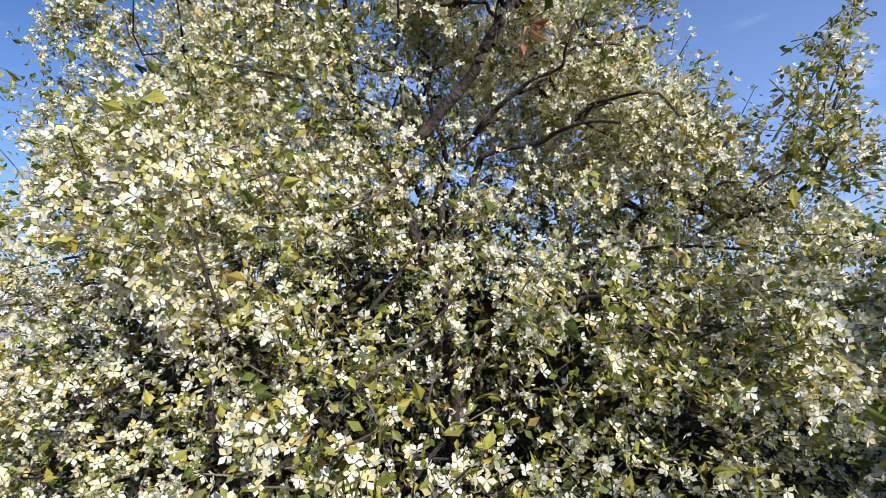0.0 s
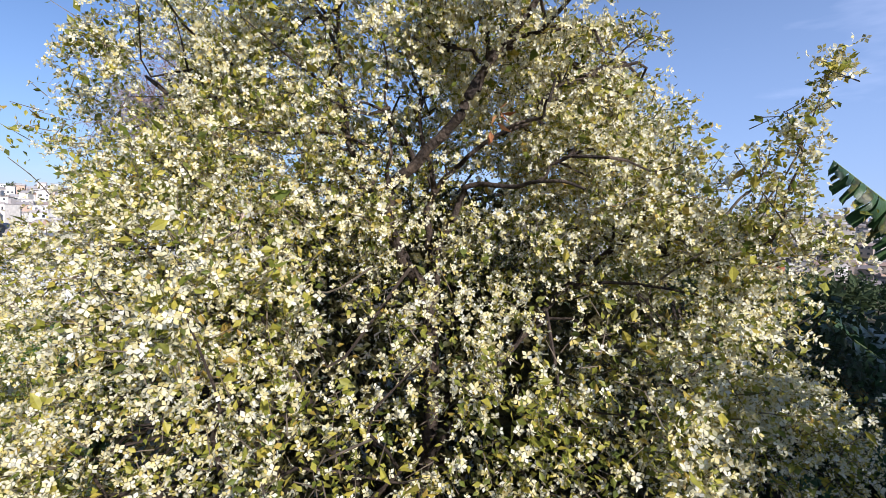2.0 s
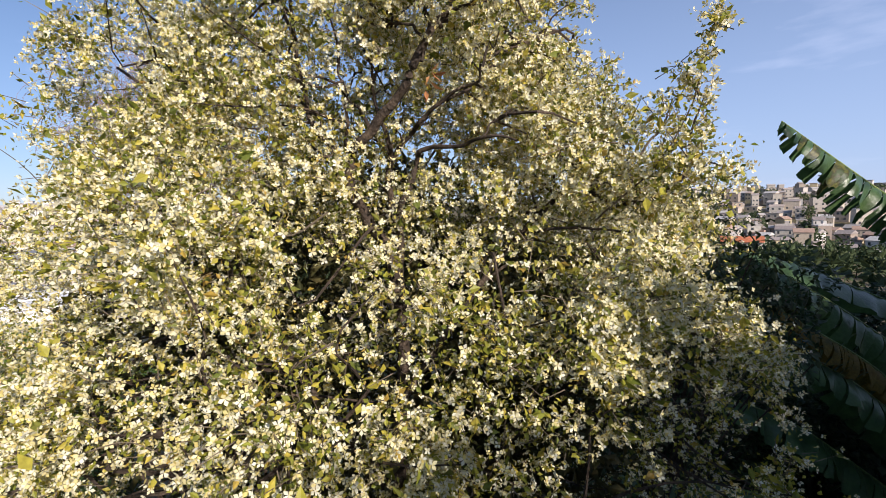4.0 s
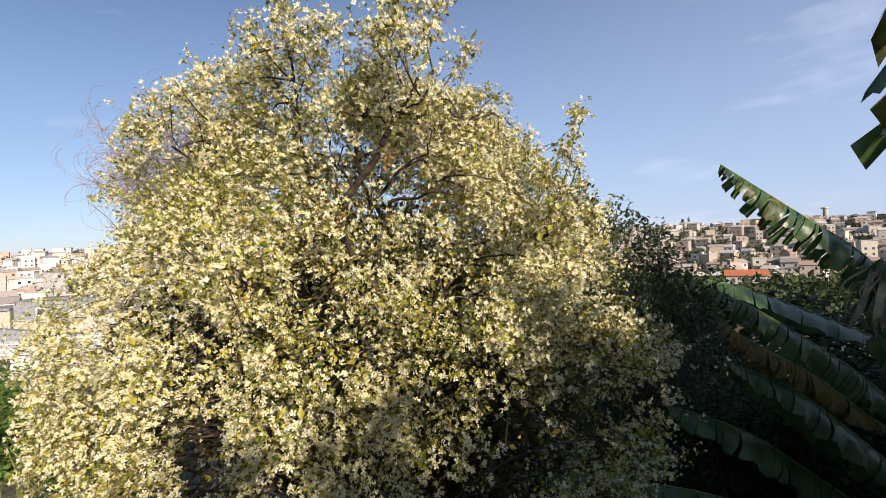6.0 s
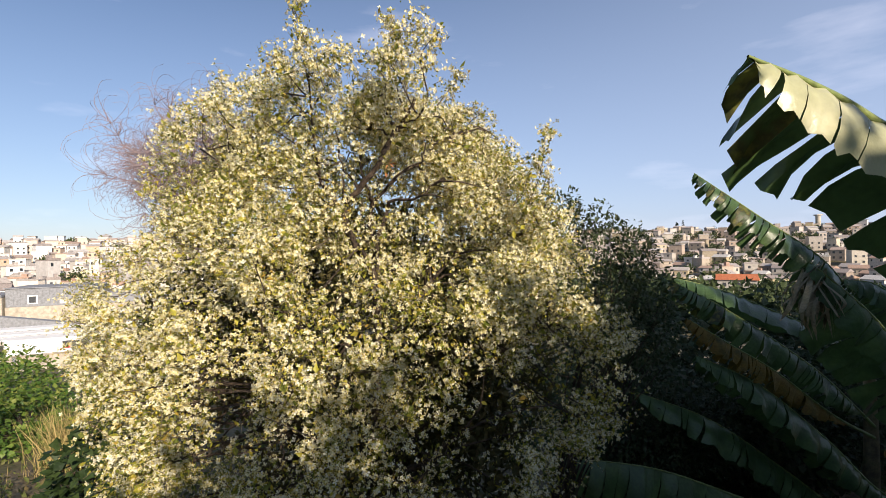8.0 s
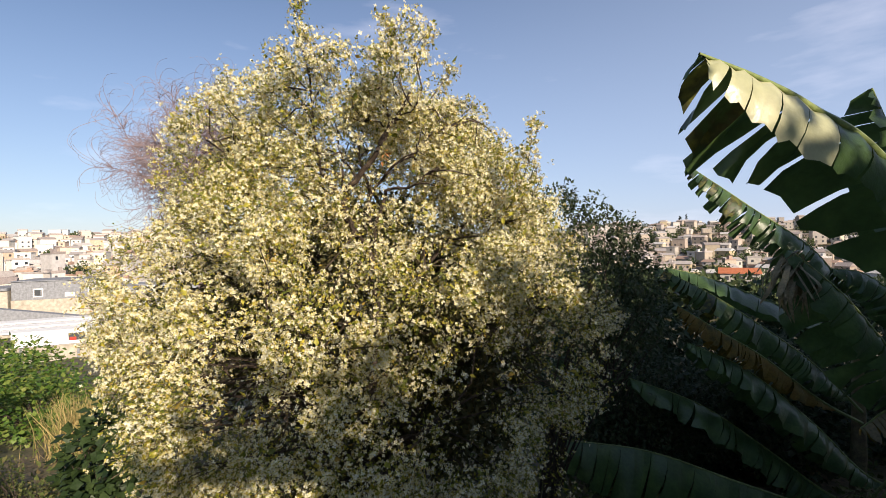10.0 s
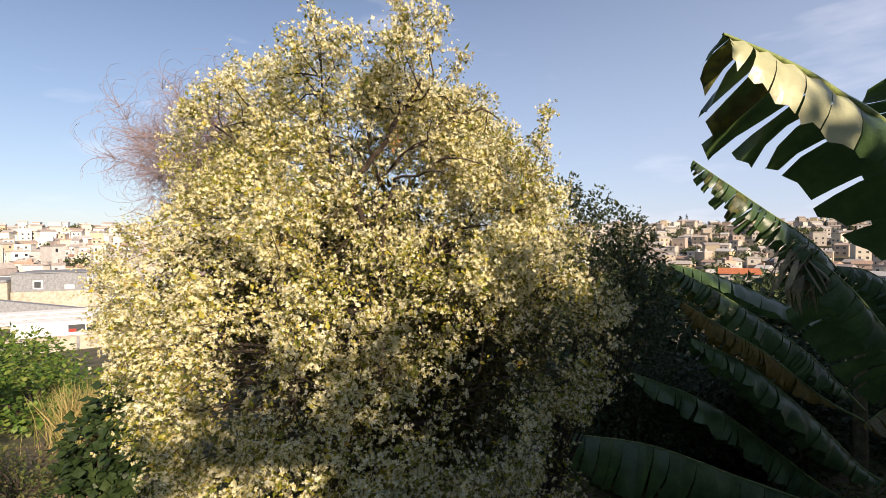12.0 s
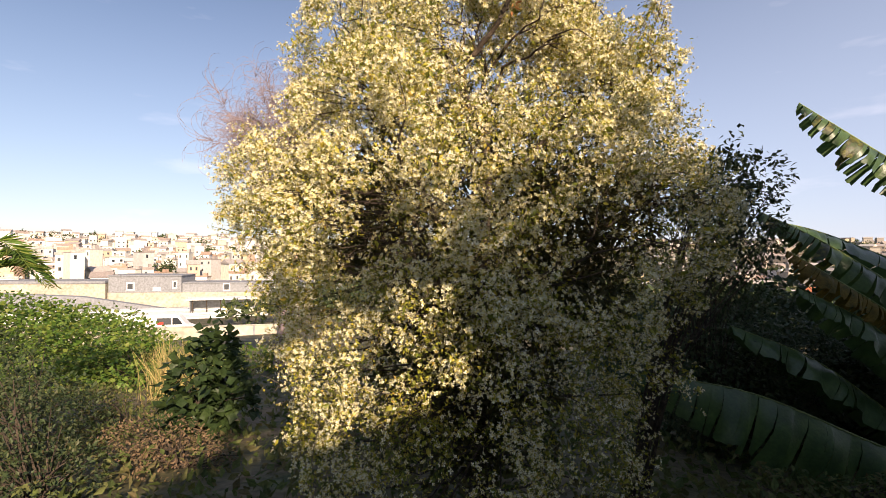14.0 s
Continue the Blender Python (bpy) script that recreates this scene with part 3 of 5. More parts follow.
# long bare sticks among the blossom
deep = np.flatnonzero((twig_at[:, 2] < 4.1) & (twig_at[:, 0] > -2.6) & (twig_at[:, 0] < 0.9))
for i in rng.choice(deep, 80, replace=False):
    a = rel[i] + twig_way[i] * 0.03
    side = rng.normal(size=3) * (0.11, 0.04, 0.09)
    stems.append(tube(spline([a - side, a + rng.normal(size=3) * 0.03, a + side, a + side * 1.6 + rng.normal(size=3) * 0.04], 9), 0.0035, 0.0015, 4))
v, f = join(stems + [(sv - np.array(ROOT), sf) for sv, sf in spray_stems])
part("twigs", raw_mesh("twigs", v, f, M_TWIG), tree, "fine pale twigs", "stuff")

# longer branchlets from the limbs out to the skin
runs = []
for i in rng.choice(n_twig, 460, replace=False):
    p = twig_at[i]
    low = limb_nodes[limb_nodes[:, 2] < p[2] + 0.1]
    if not len(low):
        continue
    q = low[np.argmin(np.linalg.norm(low - p, axis=1) + rng.uniform(0, 0.4, len(low)))]
    d = np.linalg.norm(p - q)
    mid1, mid2 = q + (p - q) * 0.35 + rng.normal(size=3) * 0.09 * d + (0, 0, 0.08 * d), q + (p - q) * 0.7 + rng.normal(size=3) * 0.07 * d
    runs.append(tube(spline([q, mid1, mid2, p], 9) - np.array(ROOT), 0.006 + 0.005 * d, 0.002, 5))
v, f = join(runs)
part("branchlets", raw_mesh("branchlets", v, f, M_BARK), tree, "dark crooked branchlets", "stuff")

per = 3
idx = np.repeat(np.arange(n_twig), per)
along = rng.uniform(-0.7, 0.3, len(idx))[:, None] * length[idx][:, None]
where = rel[idx] + twig_way[idx] * along + rng.normal(size=(len(idx), 3)) * 0.016
v, f = strew(where, twig_way[idx] * 0.5 + rng.normal(size=(len(idx), 3)) * 0.8 - (0, 0, 0.2), rng.uniform(0.018, 0.034, len(idx)) * np.where(rng.random(len(idx)) < 0.05, 2.1, 1.0), LEAF, LEAF_FACES)
part("leaves", raw_mesh("leaves", v, f, M_LEAF), tree, "small olive green and yellowing leaves", "stuff")

bloom = np.array([0.62 + 0.7 * bumpy(p, 1.3) + 0.45 * bumpy(p, 3.1) + 0.5 * bumpy(p, 8.5) for p in twig_at])
for x, z, wide, high, less in ((0.1, 3.7, 0.4, 0.35, 0.15), (-2.05, 4.2, 0.35, 0.22, 0.6), (0.9, 3.2, 0.6, 0.6, 0.22)):     # leafier stretches
    bloom -= less * np.exp(-((twig_at[:, 0] - x) / wide) ** 2 - ((twig_at[:, 2] - z) / high) ** 2)
bloom -= np.clip((2.3 - twig_at[:, 2]) * 0.35, 0, 0.28)          # fewer low down
per = np.clip(np.round(4.9 * bloom + rng.normal(0, 1.4, n_twig)), 0, 8).astype(int)
idx = np.repeat(np.arange(n_twig), per)
along = rng.uniform(0.2, 0.4, len(idx))[:, None] * length[idx][:, None]
where = rel[idx] + twig_way[idx] * along + rng.normal(size=(len(idx), 3)) * 0.015
face_to = twig_way[idx] * 0.8 + rng.normal(size=(len(idx), 3)) * 0.6
turned = FLOWER[:, [2, 0, 1]]
v, f = strew(where, face_to, rng.uniform(0.0115, 0.0195, len(idx)), turned, FLOWER_FACES)
part("blossom", raw_mesh("blossom", v, f, M_PETAL), tree, "cream white four-petalled blossom", "stuff")

# dark leaves plug the crown's gaps so that these look shaded
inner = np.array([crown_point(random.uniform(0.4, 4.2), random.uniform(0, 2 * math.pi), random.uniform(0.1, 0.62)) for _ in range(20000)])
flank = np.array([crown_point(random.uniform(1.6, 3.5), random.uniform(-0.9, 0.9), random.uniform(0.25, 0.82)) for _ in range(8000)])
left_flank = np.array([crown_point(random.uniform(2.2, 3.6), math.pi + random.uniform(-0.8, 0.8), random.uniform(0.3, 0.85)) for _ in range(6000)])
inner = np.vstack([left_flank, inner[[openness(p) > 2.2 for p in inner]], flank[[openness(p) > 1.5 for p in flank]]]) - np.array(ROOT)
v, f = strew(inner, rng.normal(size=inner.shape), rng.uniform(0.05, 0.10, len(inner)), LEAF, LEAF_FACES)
part("inner_leaves", raw_mesh("inner_leaves", v, f, M_INNER_SHADE), tree, "leaves within the crown, coloured dark for the shade in its gaps", "stuff")

dry = np.array((-0.46, 3.74, 4.33)) + rng.normal(size=(9, 3)) * (0.03, 0.02, 0.035) - np.array(ROOT)
v, f = strew(dry, rng.normal(size=(9, 3)) * 0.5 - (0, 0, 0.8), rng.uniform(0.035, 0.07, 9), LEAF, LEAF_FACES)
part("dry_leaves", raw_mesh("dry_leaves", v, f, M_DEADLEAF), tree, "rust coloured dry leaves")


# ---- banana plants ----
random.seed(21)
rng = np.random.default_rng(21)
def banana_leaf(parent, origin, spine, width, fold, mats, tear=0.5, strip=0.12, ragged=0.0, lean=0.25):
    """A banana leaf on a spine from stalk to tip. fold: degrees by which each half hangs below the level; mats: of the two halves."""
    path = spline(spine, 61) - np.array(origin)
    tang = np.gradient(path, axis=0)
    tang /= np.linalg.norm(tang, axis=1)[:, None]
    side = np.cross(tang, (0, 0, 1.0))
    side /= np.linalg.norm(side, axis=1)[:, None]
    up = np.cross(side, tang)
    v, f = tube(path, 0.03, 0.006, 6)
    rib = part("midrib", raw_mesh("midrib", v, f, M_RIB, True), parent)
    total = np.linalg.norm(np.diff(path, axis=0), axis=1).sum()
    for half, sign in ((0, 1), (1, -1)):
        pieces, withered, u = [], [], 0.16
        folded = mats[half] is M_BANANA_SUNLIT           # painted sun gloss, only where the blade folds over
        blotchy = mats[half] is M_BANANA and tear[half] >= 0.5
        while u < 0.995:
            w = min(strip * random.uniform(0.5, 1.7) / total, 1 - u)
            cols = 5
            droop = radians(fold[half] + random.uniform(-14, 14) * tear[half])
            torn = random.random() < tear[half] * min(1.0, max(0.15, (u - 0.25) / 0.45))
            reach = width[half] * ((1 - ragged * random.random()) * random.uniform(0.9, 1.05) if tear[half] > 0.2 else 1.0)
            quad = []
            for k in range(4):
                uu = u + w * (k / 3)
                i = min(59, int(uu * 60))
                fr = uu * 60 - i
                base = path[i] * (1 - fr) + path[min(60, i + 1)] * fr
                s, n, t = side[i], up[i], tang[i]
                shape = max(0.03, min(1.0, 4.5 * (uu - 0.14), 1.7 * math.sqrt(max(0.0, 1.0 - uu)) + 0.05))
                for c in range(cols):
                    o = c / (cols - 1)
                    squeeze = (k / 3 - 0.5) * (0.3 * o if torn else 0.04 * o) * w * total
                    ang = droop * (0.55 + 0.45 * o) + (0.10 if tear[half] > 0.2 else 0.03) * math.sin(uu * 60 + c)
                    out = s * sign * math.cos(ang) - n * math.sin(ang)
                    quad.append(base + out * reach * shape * o + t * (lean * o * reach * shape * (1 if torn else 0.9) - squeeze) + n * 0.012 * math.sin(k * 2.1))
            fs = [(k * cols + c, k * cols + c + 1, (k + 1) * cols + c + 1, (k + 1) * cols + c) for k in range(3) for c in range(cols - 1)]
            pieces.append((np.array(quad), np.array(fs)))
            # outside the painted gloss a folded half goes back to plain leaf
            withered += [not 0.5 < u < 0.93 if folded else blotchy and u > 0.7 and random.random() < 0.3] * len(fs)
            u += w + (0.004 * random.random() if torn else 0.0)
        v, f = join(pieces)
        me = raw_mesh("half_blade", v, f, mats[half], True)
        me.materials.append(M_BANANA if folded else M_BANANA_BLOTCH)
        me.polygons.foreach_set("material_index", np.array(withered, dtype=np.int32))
        part("half_blade", me, parent)
    return rib


def banana(place, tall, radius, leaves, label):
    plant = thing("banana_plant", place, label, "banana plant", "banana plants")
    v, f = tube(spline([(0, 0, -0.1), (0.03, 0, tall * 0.5), (0, 0, tall)], 14), radius, radius * 0.55, 12, 0.03)
    part("pseudostem", raw_mesh("pseudostem", v, f, M_STEM, True), plant)
    for spine, width, fold, mats, tear, strip, ragged, *lean in leaves:
        banana_leaf(plant, place, spine, width if isinstance(width, tuple) else (width, width), fold, mats, tear if isinstance(tear, tuple) else (tear, tear), strip, ragged, *lean)
    return plant


G, P, Y, D = M_BANANA, M_BANANA_SUNLIT, M_BANANA_YELLOW, M_BANANA_DRY
banana((3.2, 2.7, -0.1), 2.6, 0.12, [
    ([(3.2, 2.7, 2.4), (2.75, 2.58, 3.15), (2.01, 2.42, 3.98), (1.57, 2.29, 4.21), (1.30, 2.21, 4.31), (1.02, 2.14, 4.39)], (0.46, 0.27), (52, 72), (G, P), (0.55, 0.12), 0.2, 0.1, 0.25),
    ([(3.2, 2.75, 2.4), (2.95, 2.9, 3.2), (2.7, 3.0, 3.9), (2.45, 3.0, 4.5)], 0.34, (60, 60), (G, G), 0.4, 0.14, 0.1),
    ([(3.2, 2.7, 2.4), (3.5, 2.3, 3.4), (4.0, 2.0, 4.0), (4.6, 1.8, 4.1)], 0.34, (40, 40), (G, G), 0.4, 0.14, 0.1),
], "tall banana plant with torn glossy leaves")
banana((7.3, 8.8, -1.2), 3.0, 0.14, [
    ([(7.3, 8.8, 1.7), (7.1, 8.65, 2.4), (6.4, 8.56, 3.36), (5.24, 8.46, 4.15), (4.09, 8.36, 4.9)], 0.62, (72, 68), (G, G), 0.75, 0.10, 0.3),
    ([(7.3, 8.9, 1.6), (6.9, 9.1, 2.0), (5.75, 9.26, 2.55), (4.9, 9.26, 2.9), (4.14, 9.26, 3.1)], 0.5, (40, 35), (G, G), 0.2, 0.2, 0.05),
    ([(7.3, 8.7, 0.5), (6.9, 8.66, 0.9), (6.1, 8.56, 1.62), (4.65, 8.46, 2.6), (3.57, 8.46, 3.18)], 0.55, (68, 60), (G, G), 0.8, 0.10, 0.3),
    ([(7.3, 8.7, 0.3), (6.4, 8.5, 0.8), (5.31, 8.26, 1.6), (4.43, 8.06, 2.12), (3.77, 8.06, 2.54)], 0.42, (65, 60), (Y, Y), 0.6, 0.12, 0.3),
    ([(7.3, 8.8, 1.6), (7.9, 8.4, 2.9), (8.7, 8.0, 3.6), (9.7, 7.8, 3.5)], 0.45, (50, 50), (G, G), 0.5, 0.12, 0.2),
], "banana plant with ragged and yellowing leaves")
banana((7.7, 8.0, -1.2), 2.4, 0.13, [
    ([(7.7, 8.0, 1.1), (7.75, 8.2, 1.9), (7.5, 8.3, 2.6), (7.0, 8.3, 3.0), (6.4, 8.2, 3.1)], 0.5, (62, 68), (G, G), 0.3, 0.16, 0.1),
    ([(7.7, 8.0, -0.7), (6.9, 8.15, -0.35), (6.07, 8.2, 0.5), (4.9, 8.06, 1.45), (3.81, 7.86, 1.98)], 0.6, (58, 50), (G, G), 0.4, 0.14, 0.15),
    ([(7.7, 8.0, 1.1), (8.0, 7.6, 2.2), (8.5, 7.2, 2.8), (9.2, 6.9, 2.7)], 0.42, (45, 45), (G, G), 0.5, 0.12, 0.2),
], "banana plant with broad dark green leaves")
banana((6.5, 7.8, -1.05), 0.6, 0.11, [
    ([(6.5, 7.8, -0.75), (6.1, 8.1, -0.55), (5.4, 8.2, 0.0), (4.15, 8.06, 0.88), (2.93, 8.0, 1.38)], 0.6, (52, 48), (G, G), 0.35, 0.15, 0.1),
    ([(6.5, 7.7, -0.8), (5.7, 7.45, -0.55), (4.3, 7.26, 0.0), (2.8, 7.06, 0.6), (1.35, 6.96, 0.84)], (0.5, 0.95), (35, 70), (G, G), 0.35, 0.15, 0.1),
    ([(6.5, 7.8, -0.7), (6.8, 7.2, 0.4), (7.2, 6.7, 0.8), (7.8, 6.3, 0.6)], 0.4, (50, 50), (G, G), 0.5, 0.12, 0.2),
], "young banana plant with low spreading leaves")
banana((5.2, 5.0, -0.55), 2.1, 0.13, [
    ([(5.2, 5.0, 1.5), (5.0, 4.95, 2.0), (4.35, 4.86, 2.45), (3.75, 4.76, 3.08), (3.22, 4.76, 3.55)], (0.62, 0.42), (58, 72), (G, G), 0.3, 0.16, 0.1),
    ([(5.2, 5.0, 1.4), (4.9, 4.95, 1.9), (4.4, 4.95, 1.95), (4.05, 4.95, 1.75)], 0.42, (70, 70), (Y, D), 0.8, 0.08, 0.4),
    ([(5.2, 5.0, 1.4), (4.9, 4.8, 1.5), (4.4, 4.7, 1.3), (3.8, 4.7, 0.8)], 0.45, (60, 60), (G, G), 0.4, 0.12, 0.2),
    ([(5.2, 5.0, 1.5), (5.6, 4.7, 2.5), (6.1, 4.4, 3.0), (6.8, 4.2, 2.9)], 0.4, (45, 45), (G, G), 0.5, 0.12, 0.2),
], "banana plant with a broad shaded leaf")

dead = thing("dead_banana_leaf", (3.3, 4.8, 3.45), "withered banana leaf hanging in dry strips", "dead leaf")
pieces = []
for k in range(70):
    w = random.uniform(0, 2 * math.pi)
    out = random.uniform(0.05, 0.26)
    a = np.array((random.uniform(-0.08, 0.08), random.uniform(-0.08, 0.08), random.uniform(-0.1, 0.1)))
    b = a + np.array((math.cos(w) * out, math.sin(w) * out, -random.uniform(0.1, 0.3)))
    c = b + np.array((random.uniform(-0.08, 0.08), random.uniform(-0.08, 0.08), -random.uniform(0.05, 0.32)))
    p = spline([a, b, c], 8)
    wd = np.array((math.sin(w), -math.cos(w), 0.2)) * random.uniform(0.008, 0.026)
    taper = np.array([0.5, 0.8, 1, 1, 0.95, 0.8, 0.5, 0.1])[:, None]
    pieces.append((np.vstack([p - wd * taper, p + wd * taper]), np.array([(i, i + 1, i + 9, i + 8) for i in range(7)])))
v, f = join(pieces)
part("dry_strips", raw_mesh("dry_strips", v, f, M_BANANA_DRY, True), dead)


# ---- shrubs and undergrowth ----
random.seed(22)
rng = np.random.default_rng(22)
def shrub(name, place, lobes, leaf_size, count, mat, label, category, shape=BROAD, stems=8, droop=0.2, group=""):
    """A shrub: stems from its foot and leaves on lumpy lobes (x, y, z, rx, ry, rz) about its place."""
    place = (place[0], place[1], min(place[2], height(place[0], place[1])))
    ob = thing(name, place, label, category, group)
    runs = []
    vol = np.array([l[3] * l[4] + l[4] * l[5] + l[3] * l[5] for l in lobes])
    pick = rng.choice(len(lobes), count, p=vol / vol.sum())
    d = rng.normal(size=(count, 3))
    d /= np.linalg.norm(d, axis=1)[:, None]
    lob = np.array(lobes)[pick]
    rad = 1 - 0.45 * rng.random(count) ** 1.6
    pts = lob[:, :3] + d * lob[:, 3:] * rad[:, None]
    keep = np.ones(count, dtype=bool)
    for i in range(count):
        q = pts[i] + np.array(place)
        pts[i] += d[i] * lob[i, 3:] * 0.22 * bumpy(q, 1.6)
        keep[i] = pts[i][2] > 0.02 and bumpy(q, 3.2) > -0.3
    pts, d = pts[keep], d[keep]
    for i in rng.choice(len(pts), min(stems * 6, len(pts)), replace=False):
        runs.append(tube(spline([(rng.normal() * 0.06, rng.normal() * 0.06, -0.05), pts[i] * (0.35, 0.35, 0.55) + rng.normal(size=3) * 0.05, pts[i]], 8), 0.016, 0.004, 5))
    v, f = join(runs)
    part("stems", raw_mesh("stems", v, f, M_BARK), ob, kind="stuff")
    v, f = strew(pts, d * 0.6 + rng.normal(size=d.shape) * 0.6 - (0, 0, droop), rng.uniform(0.6, 1.25, len(pts)) * leaf_size, shape, LEAF_FACES, roll=False)
    part("leaves", raw_mesh("leaves", v, f, mat), ob, kind="stuff")
    return ob


shrub("shrub", (2.95, 8.9, -0.3), [(0, 0, 1.6, 1.1, 1.0, 1.5), (-0.2, 0, 3.4, 0.9, 0.9, 1.0), (-0.35, -0.3, 4.6, 0.5, 0.5, 0.6), (0.5, 0.2, 3.4, 0.65, 0.7, 0.9), (-0.95, 0, 4.85, 0.6, 0.5, 0.75), (0.15, -0.2, 4.35, 0.45, 0.5, 0.65), (-0.35, -0.3, 5.05, 0.2, 0.2, 0.4), (-0.75, 0, 5.3, 0.16, 0.16, 0.4), (0.45, 0, 4.6, 0.16, 0.2, 0.4)], 0.085, 14000, M_SHRUB, "tall dark green shrub behind the blossom", "shrub", LEAF)
shrub("shrub", (0.9, 5.6, -0.2), [(1.1, -0.1, 3.0, 0.4, 0.4, 0.5), (0.75, -0.2, 3.25, 0.45, 0.4, 0.5), (1.12, -0.3, 3.45, 0.28, 0.3, 0.3), (0.9, -0.4, 3.75, 0.16, 0.18, 0.22)], 0.062, 2500, M_SHRUB, "slender dark green shrub beside the blossoming tree", "shrub", LEAF, stems=4)
shrub("shrub", (3.3, 8.6, -0.5), [(0, 0, 0.9, 1.2, 0.7, 1.2), (0.9, 0.3, 1.3, 0.9, 0.6, 0.9)], 0.085, 8000, M_SHRUB, "dense dark shrub in the shade of banana leaves", "shrub", LEAF)
shrub("shrub", (5.8, 9.8, -0.7), [(0, 0, 1.0, 1.7, 0.8, 1.2), (1.9, 0.4, 1.2, 1.3, 0.8, 1.2), (-1.6, 0.3, 0.8, 1.2, 0.8, 1.0)], 0.10, 9000, M_SHRUB, "dark shrub under the banana leaves", "shrub", LEAF)
shrub("shrub", (3.0, 6.0, -0.2), [(0, 0, 0.05, 1.1, 0.6, 0.3), (1.5, 0.2, 0.05, 1.1, 0.6, 0.3), (3.0, 0.6, 0.1, 1.1, 0.7, 0.35)], 0.08, 5500, M_WEED, "low leafy weeds in the shade", "shrub", LEAF)
shrub("shrub", (4.6, 9.7, -0.9), [(0, 0, 1.1, 1.6, 0.6, 1.3), (-2.0, -0.4, 1.3, 1.3, 0.6, 1.3), (1.9, -0.1, 1.0, 1.4, 0.6, 1.3)], 0.13, 7000, M_SHRUB, "dense dark undergrowth behind banana leaves", "shrub", BROAD)
shrub("shrub", (9.5, 11.5, -1.0), [(0, 0, 1.6, 2.4, 1.0, 2.1), (-3.0, 0.6, 1.5, 2.2, 1.0, 1.9), (2.6, -0.5, 1.7, 2.2, 1.2, 2.2), (-5.4, 0.6, 1.3, 1.6, 1.0, 1.6)], 0.2, 14000, M_SHRUB, "tall dark hedge shrub behind the banana plants", "shrub", LEAF)
shrub("shrub", (9.0, 15.5, -1.7), [(0, 0, 1.8, 3.0, 1.2, 2.2), (-4.2, 0.3, 1.6, 2.6, 1.2, 2.0), (4.6, -0.8, 1.8, 3.2, 1.2, 2.3), (9.5, -3.0, 2.0, 3.2, 1.4, 2.4)], 0.28, 12000, M_SHRUB, "tall dark hedge beyond the banana plants", "hedge", BROAD)
shrub("dry_brush", (-5.0, 6.3, -0.5), [(0, 0, 0.15, 0.9, 0.7, 0.3), (-0.9, 0.5, 0.15, 0.8, 0.6, 0.3)], 0.06, 2600, M_BRUSH, "low brown brush of dead stalks and leaves", "brush", LEAF)
shrub("climber_mound", (-22.2, 21.8, -2.5), [(-1.2, 0, 0.7, 5.4, 4.2, 2.4), (1.8, -1.4, -0.2, 3.0, 2.8, 1.4), (-5.0, 0, 1.3, 4.2, 3.4, 2.4), (3.4, 1.4, -0.9, 2.4, 2.6, 1.0)], 0.21, 24000, M_MOUND, "sunlit mound of broad green climber leaves", "bush", BROAD, droop=0.1)
shrub("bush", (-14.6, 16.6, -2.4), [(0, 0, 0.5, 2.8, 2.0, 1.2), (2.6, -1.6, 0.3, 2.2, 1.6, 0.9), (-3.2, 1.2, 0.8, 3.0, 2.0, 1.4), (3.4, 1.0, 0.3, 2.2, 2.0, 0.9), (-2.0, -2.0, 0.3, 2.2, 1.6, 0.9)], 0.17, 13000, M_MOUND, "low spread of green climber leaves over a bank", "bush", BROAD, droop=0.1)
shrub("fig_shrub", (-6.7, 9.2, -0.8), [(0, 0, 0.8, 0.8, 0.7, 0.9), (0.4, -0.2, 1.5, 0.5, 0.5, 0.65), (-0.6, 0.1, 0.1, 0.5, 0.5, 0.5), (0.4, -0.9, 0.1, 0.7, 0.6, 0.7), (1.0, -0.7, 0.8, 0.5, 0.5, 0.6)], 0.19, 2300, M_FIG_SHADED, "shrub with large lobed leaves beside the tree, coloured dark for shade", "shrub", BROAD)
shrub("weed_patch", (-8.2, 8.9, -1.0), [(0, 0, 0.1, 1.2, 0.9, 0.3), (-1.6, 0.5, 0.2, 1.2, 0.9, 0.5), (1.0, -1.3, 0.15, 1.0, 0.9, 0.4)], 0.08, 6000, M_WEED, "ankle-high green and brown weeds before the dry grass", "weeds", LEAF)
shrub("shrub", (-8.9, 7.6, -0.7), [(0, 0, 0.5, 1.3, 0.9, 0.9), (-1.5, 0.3, 0.9, 1.3, 0.9, 1.3)], 0.10, 6000, M_SHRUB, "shaded brushy shrub beside dry grass", "shrub", LEAF)
shrub("shrub", (-5.9, 5.0, -0.3), [(0, 0, 0.3, 0.7, 0.8, 0.5), (-0.8, 0.3, 0.7, 0.7, 0.7, 1.0)], 0.07, 4500, M_SHRUB, "dark tangled shrub at the garden edge", "shrub", LEAF)

straw = thing("dry_grass", (-9.9, 12.7, height(-9.9, 12.7)), "tuft of tall yellow dry grass", "grass", kind="stuff")
n = 1300
pts = np.stack([rng.normal(0, 0.26, n), rng.normal(0, 0.35, n), np.full(n, 0.0)], 1)
v, f = strew(pts, np.stack([rng.normal(0, 0.28, n), rng.normal(0, 0.28, n), np.ones(n)], 1), 0.45 + 1.3 * rng.random(n) ** 1.5, BLADE, BLADE_FACES)
part("blades", raw_mesh("blades", v, f, M_STRAW), straw, kind="stuff")

